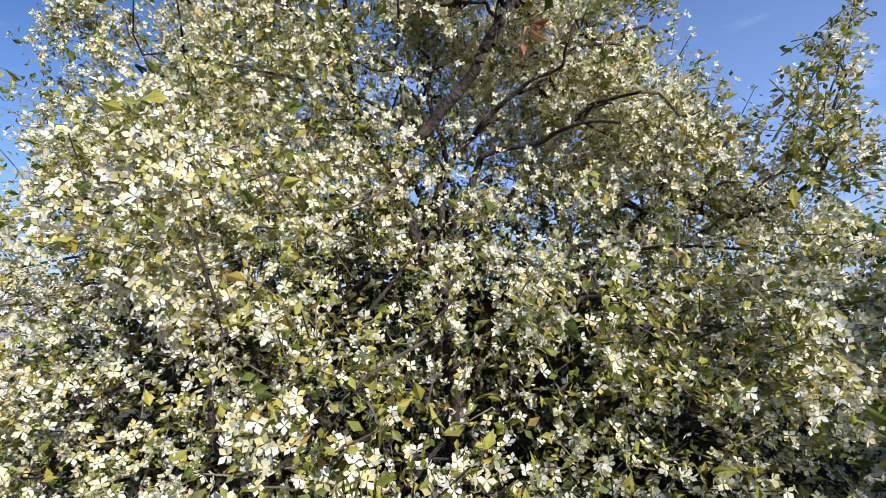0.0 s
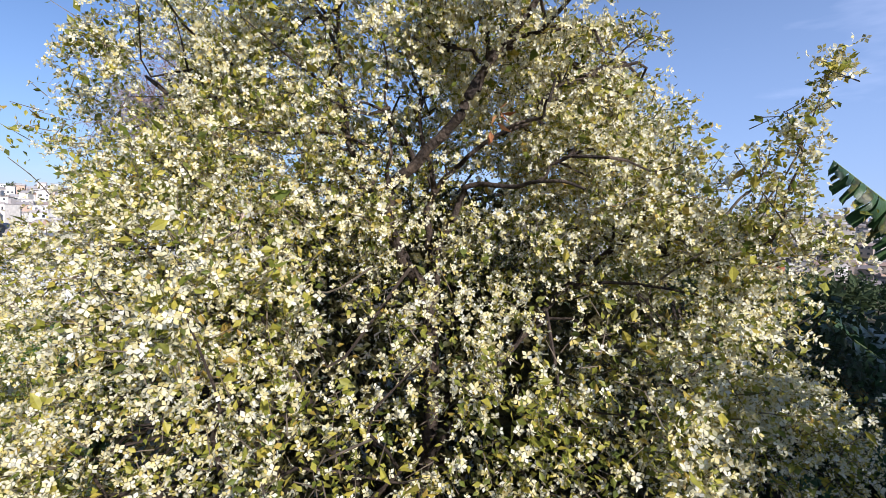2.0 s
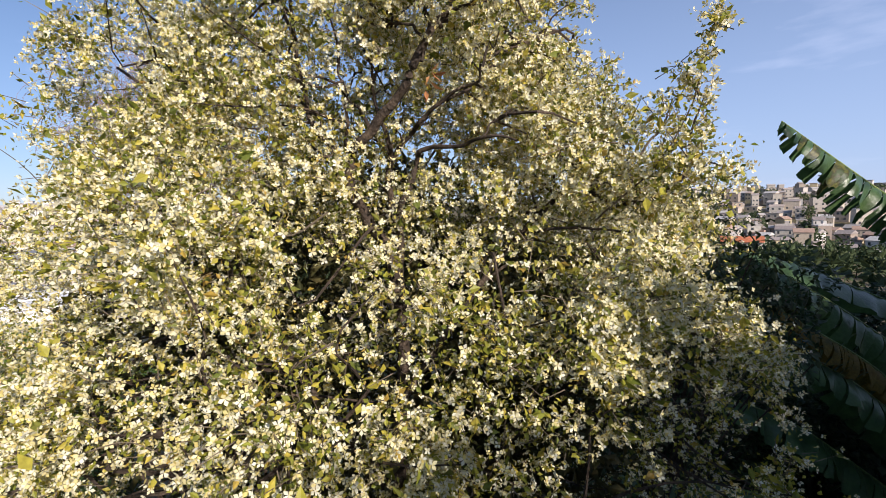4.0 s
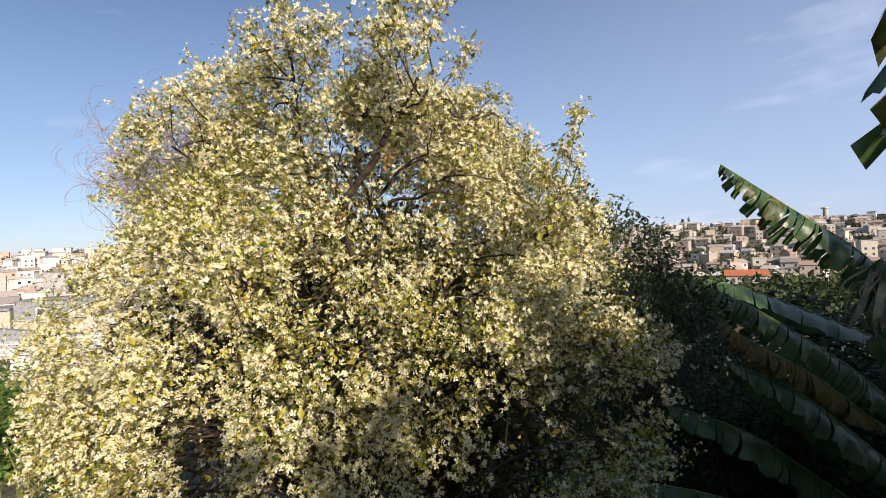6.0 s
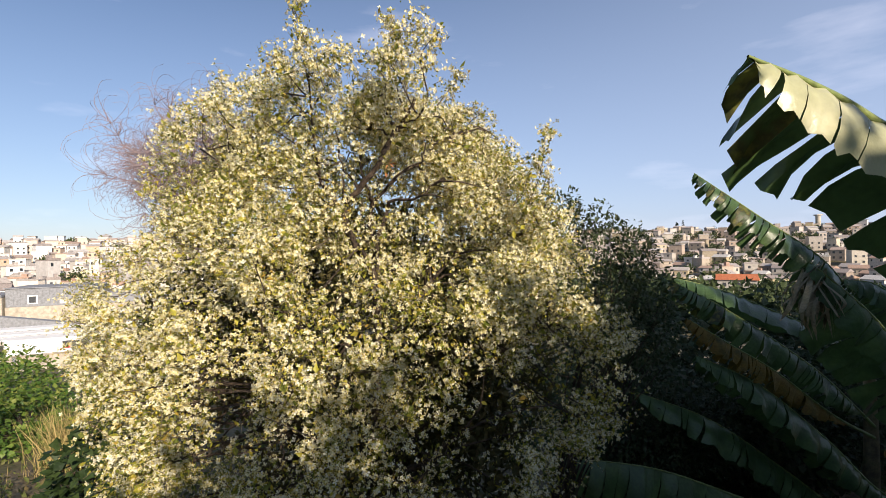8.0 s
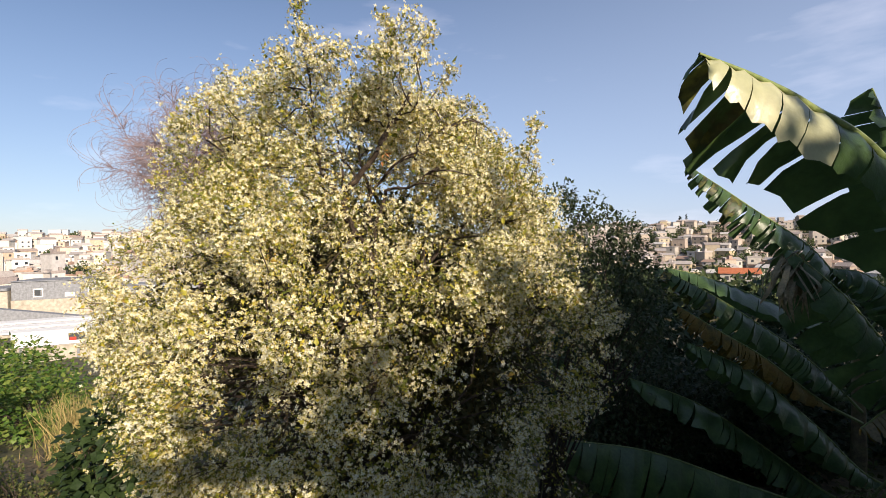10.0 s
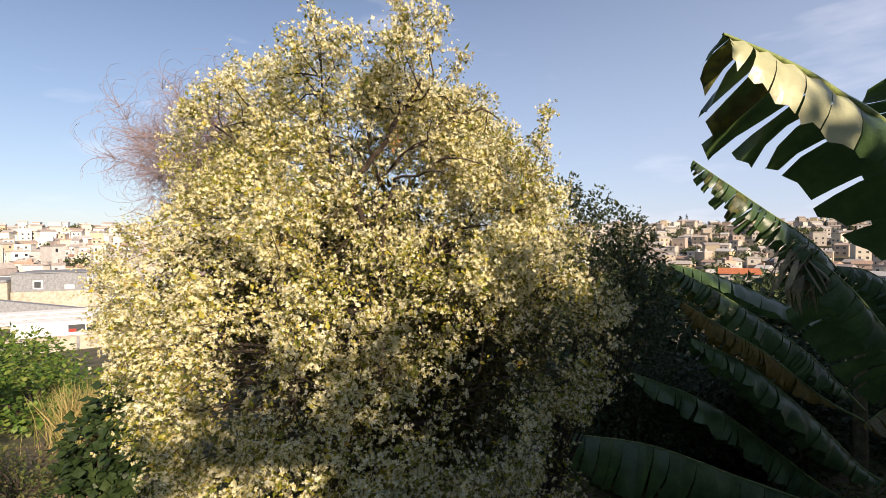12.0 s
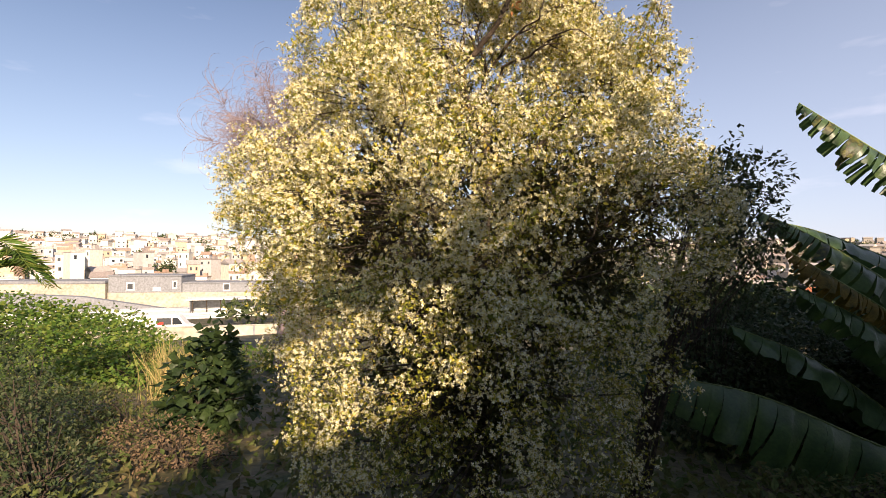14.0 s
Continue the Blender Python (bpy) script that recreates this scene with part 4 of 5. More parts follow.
n = 26000
rr, aa = 2.0 + 26 * rng.random(n) ** 1.2, rng.uniform(-1.25, 1.25, n)
pts = np.stack([rr * np.sin(aa), rr * np.cos(aa), np.zeros(n)], 1)
pts[:, 2] = [height(x, y) + random.random() ** 2 * 0.3 for x, y, _ in pts]
v, f = strew(pts, np.stack([rng.normal(0, 0.7, n), rng.normal(0, 0.7, n), np.full(n, 0.5)], 1), rng.uniform(0.05, 0.2, n), LEAF, LEAF_FACES)
weeds = new("weeds", raw_mesh("weeds", v, f, M_WEED))
tagged(weeds, "low green and brown weeds over the ground", "weeds", kind="stuff")

# ---- unseen trees added along the house to cast dappled shade ----
wind = np.random.default_rng(11)
# the row is clipped to a rising line that sets its shadow's edge
TRIM_X = [0.0, 1.0, 1.6, 2.3, 3.0, 3.9, 4.6, 5.4, 6.1, 7.1, 8.0, 9.0]
TRIM_Z = [3.3, 4.15, 4.9, 5.25, 5.5, 5.85, 6.25, 6.7, 7.05, 7.5, 8.2, 12.0]
for x, top, wide in ((0.2, 3.5, 0.8), (1.3, 5.6, 0.7), (2.1, 6.0, 0.7), (2.9, 6.2, 0.7), (3.7, 6.6, 0.8), (4.5, 6.9, 0.9), (5.4, 7.3, 1.0), (6.3, 8.3, 1.0), (7.1, 9.2, 1.1), (8.9, 8.75, 1.6), (10.7, 10.2, 1.7), (12.6, 10.8, 1.8), (14.5, 10.6, 1.8), (16.5, 10.2, 1.8), (18.5, 10.0, 1.9), (20.6, 9.6, 1.9)):
    garden = thing("garden_tree", (x, -2.3, 0), "unseen leafy tree added before the house to cast dappled shade", "tree", "garden trees")
    v, f = tube(spline([(0, 0, -0.1), (0.08, 0.03, top * 0.4), (0, 0, top * 0.85)], 10), 0.016 * top, 0.015, 8)
    part("trunk", raw_mesh("trunk", v, f, M_BARK, True), garden)
    lobes = wind.normal(size=(9, 3)) * (0.4 * wide, 0.2, 0.16 * top) + (0, 0, top * 0.62)
    n = 3600
    d = wind.normal(size=(n, 3))
    d /= np.linalg.norm(d, axis=1)[:, None]
    pts = lobes[wind.integers(0, 9, n)] + d * (0.55 * wide, 0.35, 0.2 * top) * wind.uniform(0.3, 1, (n, 1))
    pts[:, 2] *= top / pts[:, 2].max()
    clear = ((pts[:, 0] + x - 2.1) / 0.85) ** 2 + ((pts[:, 2] - 4.45) / 0.48) ** 2 > 1      # a gap cut to let a sunlit patch onto the blossoming tree
    row = pts[:, 0] + x
    trim = np.interp(row, TRIM_X, TRIM_Z) + 0.08 * np.sin(5.1 * row) + 0.07 * np.sin(11.3 * row + 1) + wind.normal(size=n) * 0.42
    clear &= pts[:, 2] < trim
    pts, d, n = pts[clear], d[clear], int(clear.sum())
    v, f = strew(pts, d + wind.normal(size=(n, 3)) * 0.6, wind.uniform(0.13, 0.25, n), BROAD, LEAF_FACES)
    part("crown", raw_mesh("crown", v, f, M_SHRUB), garden, kind="stuff")

# ---- the palm at the garden edge ----
random.seed(23)
rng = np.random.default_rng(23)
palm = thing("palm", (-11.2, 8.3, height(-11.2, 8.3)), "small palm with arching green fronds", "palm")
top = 1.75 - height(-11.2, 8.3)
v, f = tube(spline([(0, 0, -0.1), (0.06, 0.02, top * 0.5), (0, 0, top)], 12), 0.12, 0.09, 9, 0.08)
part("trunk", raw_mesh("trunk", v, f, M_STEM, True), palm)
for k in range(13):
    w, lift = k * 2.4, random.uniform(0.6, 1.9)
    c, sn = math.cos(w), math.sin(w)
    run = spline([(0, 0, top), (0.45 * c, 0.45 * sn, top + 0.45 * lift), (0.95 * c, 0.95 * sn, top + 0.4 * lift), (1.35 * c, 1.35 * sn, top + 0.4 * lift - 0.4)], 26)
    pieces = [tube(run, 0.014, 0.004, 4)]
    at, to, size = [], [], []
    for j in range(5, 26):
        ahead = run[j] - run[j - 1]
        ahead /= np.linalg.norm(ahead)
        for side in (-1, 1):
            at.append(run[j])
            to.append(ahead * 0.8 + np.array((-sn, c, 0)) * side * 0.9 + (0, 0, 0.1))
            size.append(0.42 * math.sin(math.pi * (j + 3) / 31) + 0.06)
    lv, lf = strew(np.array(at), np.array(to), np.array(size), LEAF * (1, 0.22, 1), LEAF_FACES)
    pieces.append((lv, lf))
    v, f = join(pieces)
    part("frond", raw_mesh("frond", v, f, M_MOUND), palm)

# ---- the bare tree ----
random.seed(24)
rng = np.random.default_rng(24)
bare = thing("bare_tree", (-8.1, 15.2, -1.2), "leafless tree with a haze of fine mauve twigs", "tree")
v, f = tube(spline([(0, 0, -0.2), (0.2, 0, 2.8), (0.05, 0.1, 7.6)], 12), 0.2, 0.07, 8)
part("trunk", raw_mesh("trunk", v, f, M_BARETWIG, True), bare)
fine, head = [], np.array((0.05, 0.1, 7.35))         # the middle of a round head of twigs
for k in range(44):
    d = rng.normal(size=3) * (1, 1, 0.8) + (0, -0.2, 0.35)
    d /= np.linalg.norm(d)
    d[2] = max(d[2], -0.75)
    end = head + d * (2.8, 2.3, 3.2) * random.uniform(0.55, 0.95)
    low = np.array((0.05, 0.1, random.uniform(5.4, 7.6)))
    mid = low + (end - low) * 0.5 + rng.normal(size=3) * 0.3
    p = spline([low, low + (mid - low) * 0.5 + (0, 0, 0.15), mid, end], 14)
    v, f = tube(p, 0.032, 0.007, 5)
    part("limb", raw_mesh("limb", v, f, M_BARETWIG, True), bare)
    for _ in range(95):
        a = p[random.randrange(5, 14)]
        out = (a - head) / (np.linalg.norm(a - head) + 0.4) * 0.4 + rng.normal(size=3) * 0.3
        curl = random.choice((-1, 1)) * np.array((-out[2], 0.0, out[0]))
        fine.append(tube(spline([a, a + out * 0.6 + curl * 0.1, a + out + curl * 0.3, a + out * 1.2 + curl * 0.65 - (0, 0, 0.04), a + out * 1.1 + curl * 0.95 - (0, 0, 0.08)], 9), 0.0065, 0.0035, 3))
v, f = join(fine)
part("twigs", raw_mesh("twigs", v, f, M_BARETWIG), bare, "curling fine twigs", "stuff")


# ---- the town ----
random.seed(25)
rng = np.random.default_rng(25)
def town_house(w, d, storeys, pitched, windows, wall_mat=None, roof_mat=None):
    """A plain hillside house about its foot: walls, roof, door and windows on the side that faces -y and on its ends."""
    h = 2.8 * storeys
    ob = thing("house", (0, 0, -50), "small plastered hillside house with plain windows", "house", "houses of the town")
    part("wall", boxes("wall", [(-w / 2, w / 2, -d / 2, d / 2, -3.0, h)], wall_mat or M_WALL, 0.03), ob)
    if pitched:
        bm = bmesh.new()
        o = 0.4
        vs = [bm.verts.new(q) for q in ((-w / 2 - o, -d / 2 - o, h), (w / 2 + o, -d / 2 - o, h), (w / 2 + o, d / 2 + o, h), (-w / 2 - o, d / 2 + o, h), (-w / 2 - o, 0, h + d * 0.22), (w / 2 + o, 0, h + d * 0.22))]
        for q in ((0, 1, 5, 4), (2, 3, 4, 5), (0, 4, 3), (1, 2, 5), (3, 2, 1, 0)):
            bm.faces.new([vs[i] for i in q])
        me = bpy.data.meshes.new("roof")
        bm.to_mesh(me)
        bm.free()
        me.materials.append(roof_mat or M_ROOF)
    else:
        me = boxes("roof", [(-w / 2 - 0.15, w / 2 + 0.15, -d / 2 - 0.15, d / 2 + 0.15, h + 0.004, h + 0.2), (-w / 2 - 0.15, w / 2 + 0.15, -d / 2 - 0.15, -d / 2, h + 0.2, h + 0.7),
                            (w * 0.1, w * 0.35, 0, d * 0.3, h + 0.2, h + 1.5)], M_ROOF)
    part("roof", me, ob)
    pane = boxes("window", [(-0.4, 0.4, -0.03, 0.06, -0.5, 0.5)], M_GLASS)
    for s in range(storeys):
        for k in range(windows):
            if random.random() < 0.25 and s + k:
                continue
            win = part("window", pane, ob)
            win.location = (-w / 2 + w * (k + random.uniform(0.3, 0.7)) / windows, -d / 2, 2.8 * s + random.uniform(1.45, 1.75))
    door = part("door", boxes("door", [(-0.45, 0.45, -0.04, 0.05, 0, 2.05)], M_GLASS), ob)
    door.location = (w * 0.08, -d / 2, 0)
    return ob


models = [town_house(5.5, 6, 1, True, 2), town_house(4.5, 6, 2, False, 2), town_house(5, 6, 2, False, 2), town_house(4, 6, 2, False, 1), town_house(7, 6, 1, False, 3), town_house(5.5, 6, 3, False, 2), town_house(4, 6, 3, False, 2), town_house(5, 6, 2, True, 2)]
models_dull = [town_house(*q, wall_mat=M_WALL_DULL) for q in ((6, 6, 1, True, 2), (5, 6, 2, False, 2), (7, 6, 2, True, 2), (4, 6, 2, False, 1), (8, 6, 1, False, 3), (6.5, 6, 2, True, 2))]
spots = []


def settle(az0, az1, r0, r1, step):
    r = r0
    while r < r1:
        az = az0 + random.uniform(0, step / r * 57)
        while az < az1:
            q = r * random.uniform(0.97, 1.03)
            spots.append((math.sin(radians(az)) * q, math.cos(radians(az)) * q, az))
            az += math.degrees(step * random.uniform(0.8, 1.5) / r)
        r *= 1.055


settle(-58, -24, 186, 540, 6.6)
settle(15, 52, 205, 620, 8.8)
spots.sort(key=lambda q: math.hypot(q[0], q[1]))
used = set()
for x, y, az in spots[:298]:
    src = random.choice(models if az < 0 else models_dull)
    stretch = Matrix.Diagonal((random.uniform(0.75, 1.3), 1.0, random.uniform(0.8, 1.2), 1.0))
    m = Matrix.Translation((x, y, height(x, y) - random.uniform(0, 1.2))) @ Matrix.Rotation(radians(-az + random.uniform(-48, 40)), 4, "Z") @ stretch
    if src not in used:
        src.matrix_basis = m
        used.add(src)
    else:
        copy_thing(src, m)
red_house = town_house(8.5, 6, 1, True, 3, M_WALL_DULL, M_ROOF_RED)
tagged(red_house, "low house under a bright red tile roof", "house")
red_house.matrix_basis = Matrix.Translation((73, 120, -8.4)) @ Matrix.Rotation(radians(-31), 4, "Z")
# the rows farther up the slopes, joined
far_walls, far_roofs, far_panes, far_dull = [], [], [], []
CUBE = np.array([(-1, -1, 0), (1, -1, 0), (1, 1, 0), (-1, 1, 0), (-1, -1, 1), (1, -1, 1), (1, 1, 1), (-1, 1, 1)], dtype=float)
CUBE_FACES = np.array([(0, 1, 5, 4), (1, 2, 6, 5), (2, 3, 7, 6), (3, 0, 4, 7), (4, 5, 6, 7), (3, 2, 1, 0)])
for x, y, az in spots[298:]:
    turn = np.array(Matrix.Rotation(radians(-az + random.uniform(-28, 28)), 3, "Z"))
    base = np.array((x, y, height(x, y)))
    w, h = random.uniform(2, 4), random.choice((2.9, 2.9, 5.6, 5.6, 8.0))
    (far_walls if az < 0 else far_dull).append((CUBE * (w, 3, h + 3) @ turn.T + base - (0, 0, 3), CUBE_FACES))
    cap = CUBE * (w + 0.3, 3.3, 0.3) + (0, 0, h + 0.01)
    if random.random() < 0.5:
        cap[4:6, 1] = cap[6:8, 1] = 0.0
        cap[4:8, 2] += 1.0
    far_roofs.append((cap @ turn.T + base, CUBE_FACES))
    for s in range(int(h / 2.7)):
        for k in (-0.5, 0.45):
            far_panes.append(((CUBE * (0.5, 0.05, 1.1) + (k * w, -3.0, 1.0 + 2.7 * s)) @ turn.T + base, CUBE_FACES))
rows = thing("hillside_houses", (0, 0, 0), "crowded pale houses farther up the hillsides", "houses", kind="stuff")
for nm, pieces, mat in (("walls", far_walls, M_WALL_FAR), ("walls", far_dull, M_WALL_DULL_FAR), ("roofs", far_roofs, M_ROOF_FAR), ("windows", far_panes, M_GLASS)):
    v, f = join(pieces)
    part(nm, raw_mesh(nm, v, f, mat), rows, kind="stuff")


def far_tree(place, tall, wide, mat=None, cone=False):
    ob = thing("tree", place, "dark conifer on the ridge" if cone else "dark green tree among the houses", "tree", "far trees")
    v, f = tube(spline([(0, 0, -0.5), (0.05 * tall, 0, tall * 0.4), (0, 0, tall * 0.8)], 8), 0.03 * tall, 0.01 * tall, 6)
    part("trunk", raw_mesh("trunk", v, f, M_BARK, True), ob)
    n = 240
    if cone:
        h = rng.random(n) ** 1.1
        rr = wide * (1 - h) * (0.5 + 0.5 * rng.random(n))
        w = rng.uniform(0, 2 * math.pi, n)
        pts = np.stack([rr * np.cos(w), rr * np.sin(w), tall * (0.08 + 0.92 * h)], 1)
    else:
        lobes = rng.normal(size=(6, 3)) * (0.35 * wide, 0.35 * wide, 0.14 * tall) + (0, 0, tall * 0.65)
        d = rng.normal(size=(n, 3))
        d /= np.linalg.norm(d, axis=1)[:, None]
        pts = lobes[rng.integers(0, 6, n)] + d * (0.5 * wide, 0.5 * wide, 0.28 * tall) * rng.uniform(0.6, 1, (n, 1))
    v, f = strew(pts, rng.normal(size=(n, 3)) + (0, 0, 0.3), rng.uniform(0.16, 0.32, n) * wide, LEAF, LEAF_FACES)
    part("crown", raw_mesh("crown", v, f, mat or M_FARLEAF), ob, kind="stuff")
    return ob


kinds = [far_tree((0, 0, -60), 6, 4.5), far_tree((0, 0, -60), 8, 5.5), far_tree((0, 0, -60), 5, 5)]
placed = set()
for az0, az1, r0, r1, count in ((-58, -26, 182, 540, 36), (14, 52, 160, 620, 125), (14, 60, 75, 150, 80), (-30, 14, 60, 230, 30), (-62, -50, 90, 140, 6)):
    for _ in range(count):
        az, r = random.uniform(az0, az1), random.uniform(r0, r1)
        x, y = math.sin(radians(az)) * r, math.cos(radians(az)) * r
        src = random.choice(kinds)
        m = Matrix.Translation((x, y, height(x, y) - 0.3)) @ Matrix.Rotation(random.uniform(0, 6.28), 4, "Z")
        if src not in placed:
            src.matrix_basis = m
            placed.add(src)
        else:
            copy_thing(src, m)
far_tree((288, 577, height(288, 577)), 19, 5.0, M_CONIFER, True)
far_tree((281, 578, height(281, 578)), 16, 7.0, M_CONIFER, True)
far_tree((-281, 351, height(-281, 351) + 0.5), 6.5, 7.0)
far_tree((-333, 303, height(-333, 303) + 0.5), 8.5, 4.5)

chimney = thing("water_tower", (388, 496, 9), "slim pale concrete tower on the ridge", "tower")
v, f = tube([(0, 0, -6), (0, 0, 8), (0, 0, 21)], 2.6, 2.3, 12)
part("shaft", raw_mesh("shaft", v, f, M_BEIGE, True), chimney)
part("cap", boxes("cap", [(-2.8, 2.8, -2.8, 2.8, 20.9, 22)], M_BEIGE), chimney)
block = thing("apartment_block", (406, 484, 7), "pale apartment block on the ridge", "building")
part("wall", boxes("wall", [(-9, 9, -6, 6, -3, 9)], M_WHITE), block)
part("roof", boxes("roof", [(-9.2, 9.2, -6.2, 6.2, 9.004, 9.6), (2, 6, -2, 2, 9.6, 12)], M_WHITE), block)
pane = boxes("window", [(-0.7, 0.7, -0.05, 0.1, -0.7, 0.7)], M_GLASS)
for s in range(3):
    for k in range(6):
        win = part("window", pane, block)
        win.location = (-7.5 + 3 * k, -6, 1.6 + 2.9 * s)
block.rotation_euler = (0, 0, radians(-40))

# long grey shed over a beige retaining wall
shed = thing("warehouse", (-109.9, 124.4, -14.6), "long grey sheet-metal warehouse on a stained concrete wall", "warehouse")
part("retaining_wall", boxes("retaining_wall", [(-5.8, 62, -0.3, 2.5, -3, 4.9)], M_BEIGE, 0.05), shed, "stained beige concrete wall")
part("wall", boxes("wall", [(-5.8, 13.6, 0.1, 14, 4.904, 9.75), (13.604, 62, 1.0, 12, 4.904, 7.6)], M_GREYWALL, 0.05), shed)
part("roof", boxes("roof", [(-6.1, 13.9, -0.2, 14.3, 9.754, 9.95), (13.92, 62.3, 0.7, 12.3, 7.604, 7.8)], M_GREYWALL), shed)
for k in range(13):
    part("sheet_rib", boxes("sheet_rib", [(-5.7 + 1.55 * k, -5.62 + 1.55 * k, 0.05, 0.098, 4.95, 9.7)], M_GREYWALL), shed)
for x, w, z in ((0.0, 0.8, 6.7), (11.8, 0.35, 7.2), (26, 0.7, 6.4), (41, 0.8, 6.4)):
    y = 0.1 if x < 13 else 1.0
    win = part("window", boxes("window", [(-w, w, -0.04, 0.1, -0.85, 0.85)], M_GLASS), shed)
    win.location = (x, y, z)
    fr = new("frame", boxes("frame", [(-w - 0.3, -w, -0.06, 0.1, -1.15, 1.15), (w, w + 0.3, -0.06, 0.1, -1.15, 1.15), (-w, w, -0.06, 0.1, 0.85, 1.15), (-w, w, -0.06, 0.1, -1.15, -0.85)], M_WHITE))
    fr.parent = win
part("blank_window", boxes("blank_window", [(5.9, 8.1, 0.04, 0.2, 5.4, 6.5)], M_WHITE, 0.02), shed, "white boarded window")
shed.rotation_euler = (0, 0, radians(20))

annexe = thing("beige_annexe", (-109.9, 124.4, -14.6), "long low beige store beside the grey warehouse", "building")
part("wall", boxes("wall", [(-62, -6.2, -0.8, 12, -3, 7.6)], M_BEIGE, 0.05), annexe)
part("roof", boxes("roof", [(-62.4, -6.15, -1.2, 12.4, 7.604, 8.3)], M_GREYWALL, 0.05), annexe, "grey sheet roof edge")
annexe.rotation_euler = (0, 0, radians(20))

# a grey wedge falls along the foot of the annexe, built for a shadow there
ramp = thing("ramp", (-88.0, 109.0, -13.0), "sloping grey wedge before the warehouse, for a shadow on its wall", "ramp")
bm = bmesh.new()
f0 = bm.faces.new([bm.verts.new((x, 0, z)) for x, z in ((-40, -2), (6, -2), (6, 0.4), (2, 0.7), (-16, 4.4), (-40, 6.2))])
ret = bmesh.ops.extrude_face_region(bm, geom=[f0])
bmesh.ops.translate(bm, verts=[g for g in ret["geom"] if isinstance(g, bmesh.types.BMVert)], vec=(0, 3.0, 0))
bmesh.ops.recalc_face_normals(bm, faces=bm.faces[:])
me = bpy.data.meshes.new("slab")
bm.to_mesh(me)
bm.free()
me.materials.append(M_GREYWALL)
part("slab", me, ramp)
part("coping", boxes("coping", [(2.0, 6.1, -0.15, 3.15, 0.704, 0.9)], M_BEIGE, 0.02), ramp)
ramp.rotation_euler = (0, 0, radians(35))

long_shed = thing("long_shed", (-83, 90, -13.4), "long low shed with a pale sheet roof", "shed")
part("wall", boxes("wall", [(-20, 30, -6, 6, -2, 1.7)], M_BEIGE, 0.03), long_shed)
part("roof", boxes("roof", [(-20.4, 30.4, -6.4, -2.2, 1.704, 2.0), (-20.4, 30.4, -2.196, 2.0, 2.1, 2.4), (-20.4, 30.4, 2.004, 6.4, 2.5, 2.8)], M_WHITE, 0.03), long_shed, "stepped white sheet roof")
part("ridge_wall", boxes("ridge_wall", [(-20, 30, -2.19, -2.05, 1.708, 2.1), (-20, 30, 2.01, 2.15, 1.708, 2.5)], M_GREYWALL), long_shed)
long_shed.rotation_euler = (0, 0, radians(28))

wall_ob = thing("boundary_wall", (-37.4, 47.0, -7.4), "low concrete boundary wall with a pale coping", "wall")
part("panel", boxes("panel", [(-16, 13, -0.12, 0.12, -1.6, 1.5)], M_BEIGE, 0.02), wall_ob)
part("coping", boxes("coping", [(-16.1, 13.1, -0.2, 0.2, 1.504, 1.6)], M_BEIGE, 0.02), wall_ob)
for x in (-13.5, -9.0, -4.5, 0.0, 4.5, 9.0):
    part("post", boxes("post", [(x - 0.11, x + 0.11, -0.2, -0.124, -1.6, 1.5)], M_GREYWALL, 0.01), wall_ob)
wall_ob.rotation_euler = (0, 0, radians(25))

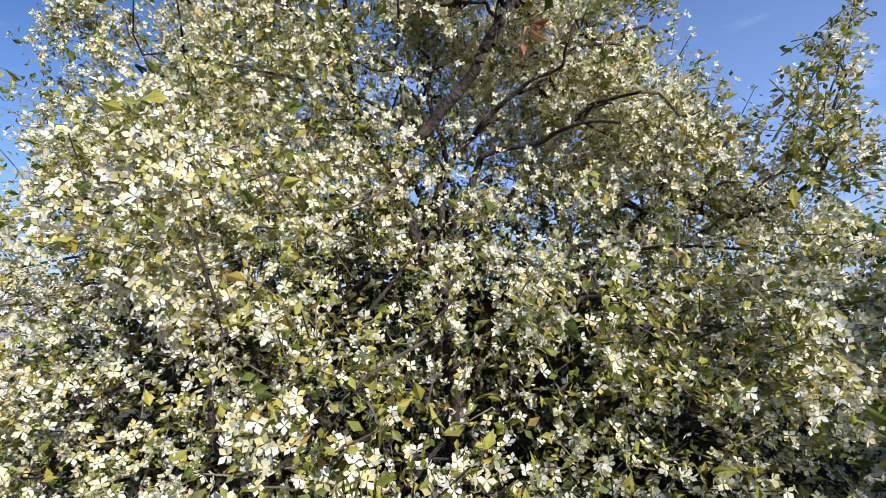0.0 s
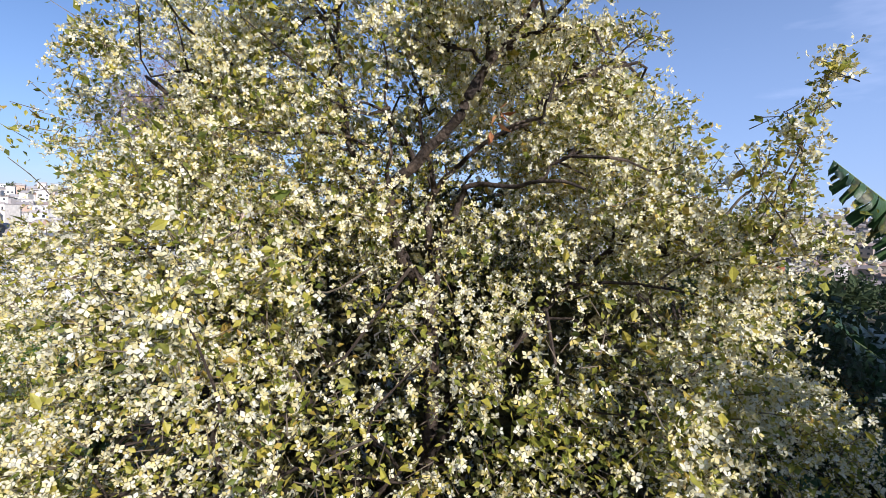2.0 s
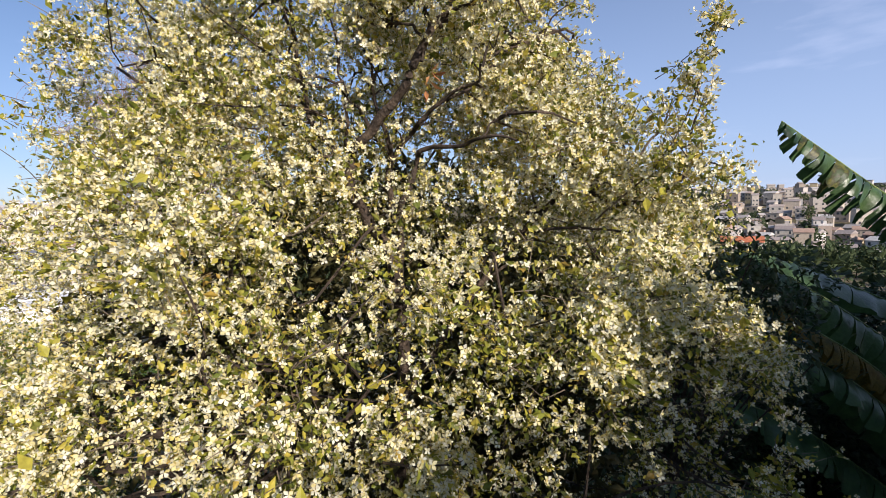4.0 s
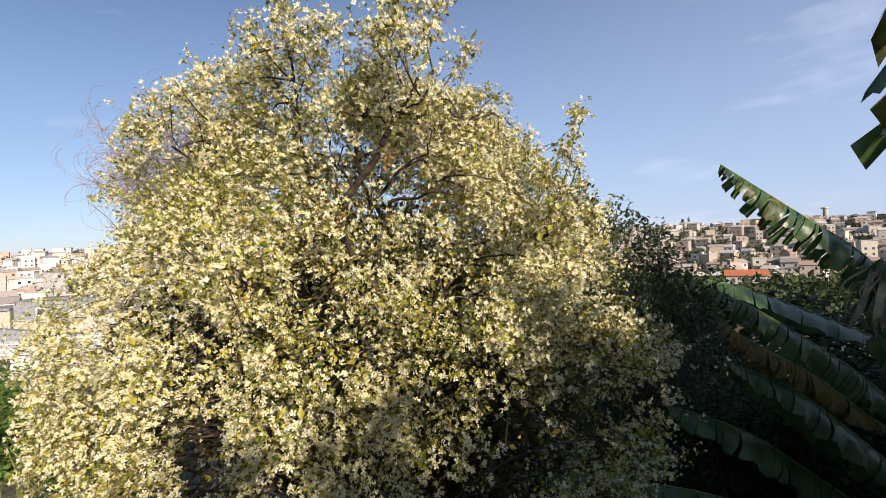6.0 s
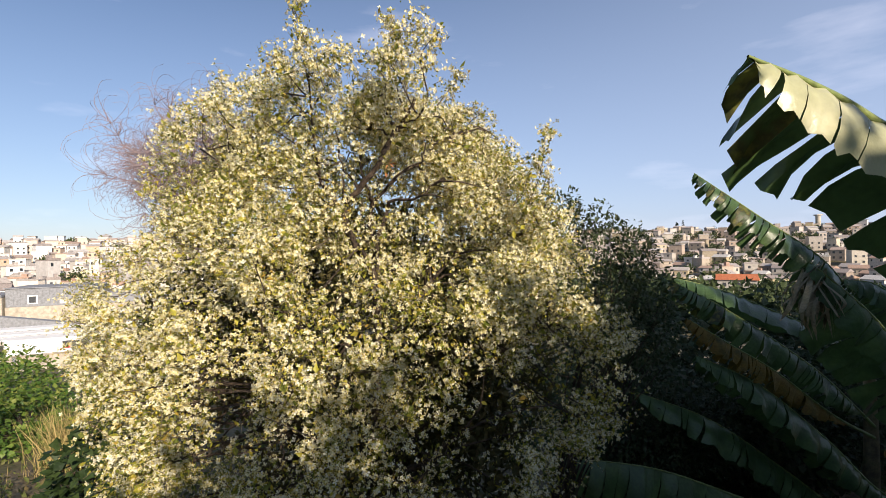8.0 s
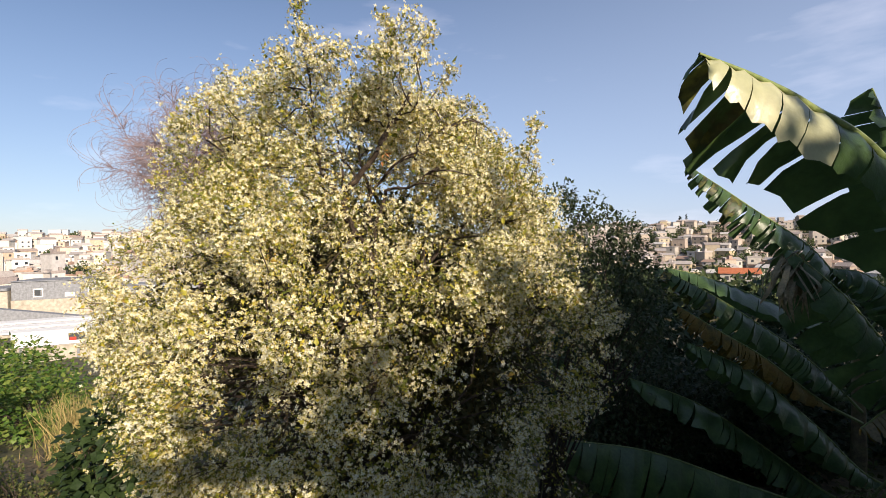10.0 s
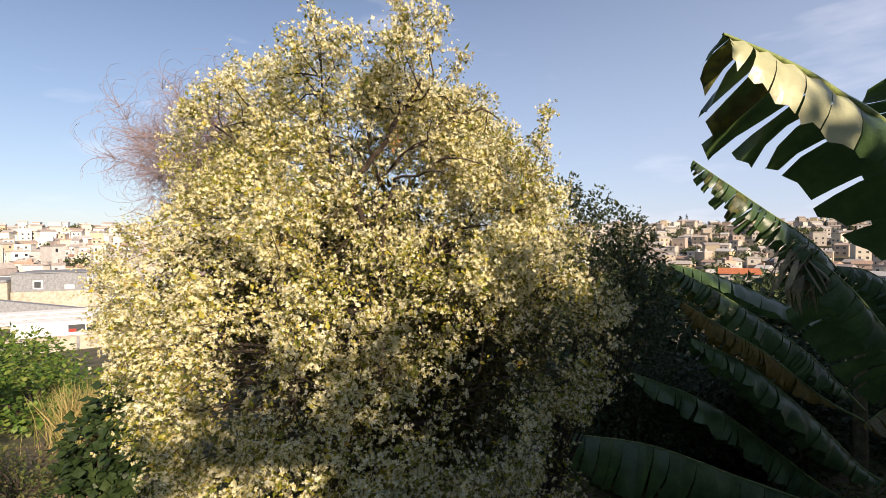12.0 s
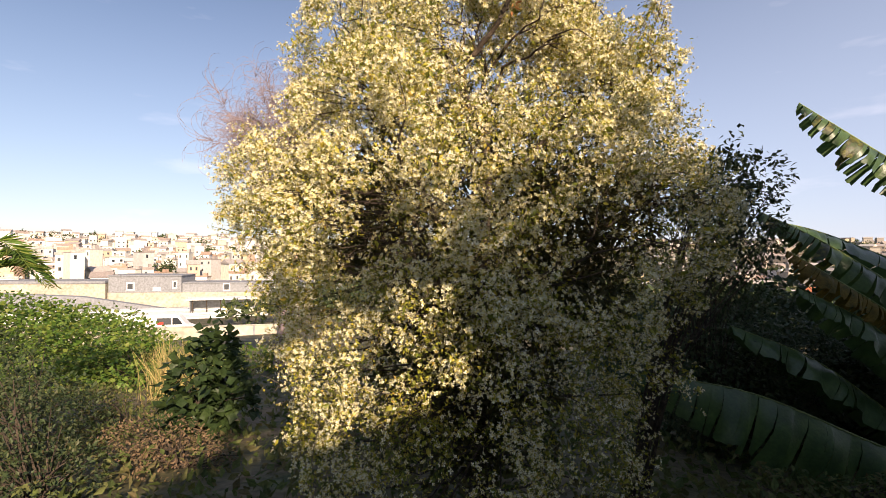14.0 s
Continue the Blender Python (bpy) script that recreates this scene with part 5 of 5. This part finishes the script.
van = thing("minibus", (-42.5, 51.8, -7.9), "white minibus parked behind the wall", "vehicle")
bm = bmesh.new()
prof = [(-4.6, 0.35), (4.2, 0.35), (4.3, 1.2), (3.5, 1.55), (2.7, 2.65), (2.2, 2.8), (-4.5, 2.8)]
f0 = bm.faces.new([bm.verts.new((x, -1.05, z)) for x, z in prof])
ret = bmesh.ops.extrude_face_region(bm, geom=[f0])
bmesh.ops.translate(bm, verts=[g for g in ret["geom"] if isinstance(g, bmesh.types.BMVert)], vec=(0, 2.1, 0))
bmesh.ops.recalc_face_normals(bm, faces=bm.faces[:])
bmesh.ops.bevel(bm, geom=bm.edges[:], offset=0.08, segments=2, affect="EDGES")
me = bpy.data.meshes.new("body")
bm.to_mesh(me)
bm.free()
me.materials.append(M_WHITE)
part("body", me, van)
part("side_window", boxes("side_window", [(0.4, 1.9, -1.075, -1.0, 1.6, 2.4)], M_GLASS), van)
bm = bmesh.new()
bm.faces.new([bm.verts.new(q) for q in ((2.05, -1.072, 1.6), (3.2, -1.072, 1.6), (2.62, -1.072, 2.4), (2.05, -1.072, 2.4))])
me = bpy.data.meshes.new("door_window")
bm.to_mesh(me)
bm.free()
me.materials.append(M_GLASS)
part("door_window", me, van)
part("red_sign", boxes("red_sign", [(0.5, 1.1, -1.09, -1.076, 1.62, 1.95)], M_RED), van, "small red panel in the window")
for x in (-3.0, 2.9):
    for y in (-1.0, 1.0):
        v, f = tube([(x, y - 0.12, 0.4), (x, y + 0.12, 0.4)], 0.4, 0.4, 16)
        part("wheel", raw_mesh("wheel", v, f, M_RUBBER), van)
van.rotation_euler = (0, 0, radians(25))

lean_to = thing("lean_to_shed", (-64.0, 98.5, -13.2), "dark open lean-to shed with a pale roof", "shed")
part("wall", boxes("wall", [(-6.6, 6.6, 4.0, 4.2, 0, 5.0), (-6.6, -6.4, 0, 4.0, 0, 5.0), (6.4, 6.6, 0, 4.0, 0, 5.0), (-6.4, 6.4, 0, 0.3, 0, 1.9)], M_GREYWALL, 0.02), lean_to)
part("roof", boxes("roof", [(-7.2, 7.2, -0.9, 4.5, 5.004, 5.3)], M_WHITE, 0.02), lean_to, "pale sheet roof")
for x in (-6.0, -3.2, -0.4, 2.3, 5.2):
    post = part("post", boxes("post", [(-0.12, 0.12, -0.12, 0.12, 0, 3.1)], M_BARK, 0.01), lean_to)
    post.location = (x, 0.15, 1.904)
lean_to.rotation_euler = (0, 0, radians(30))
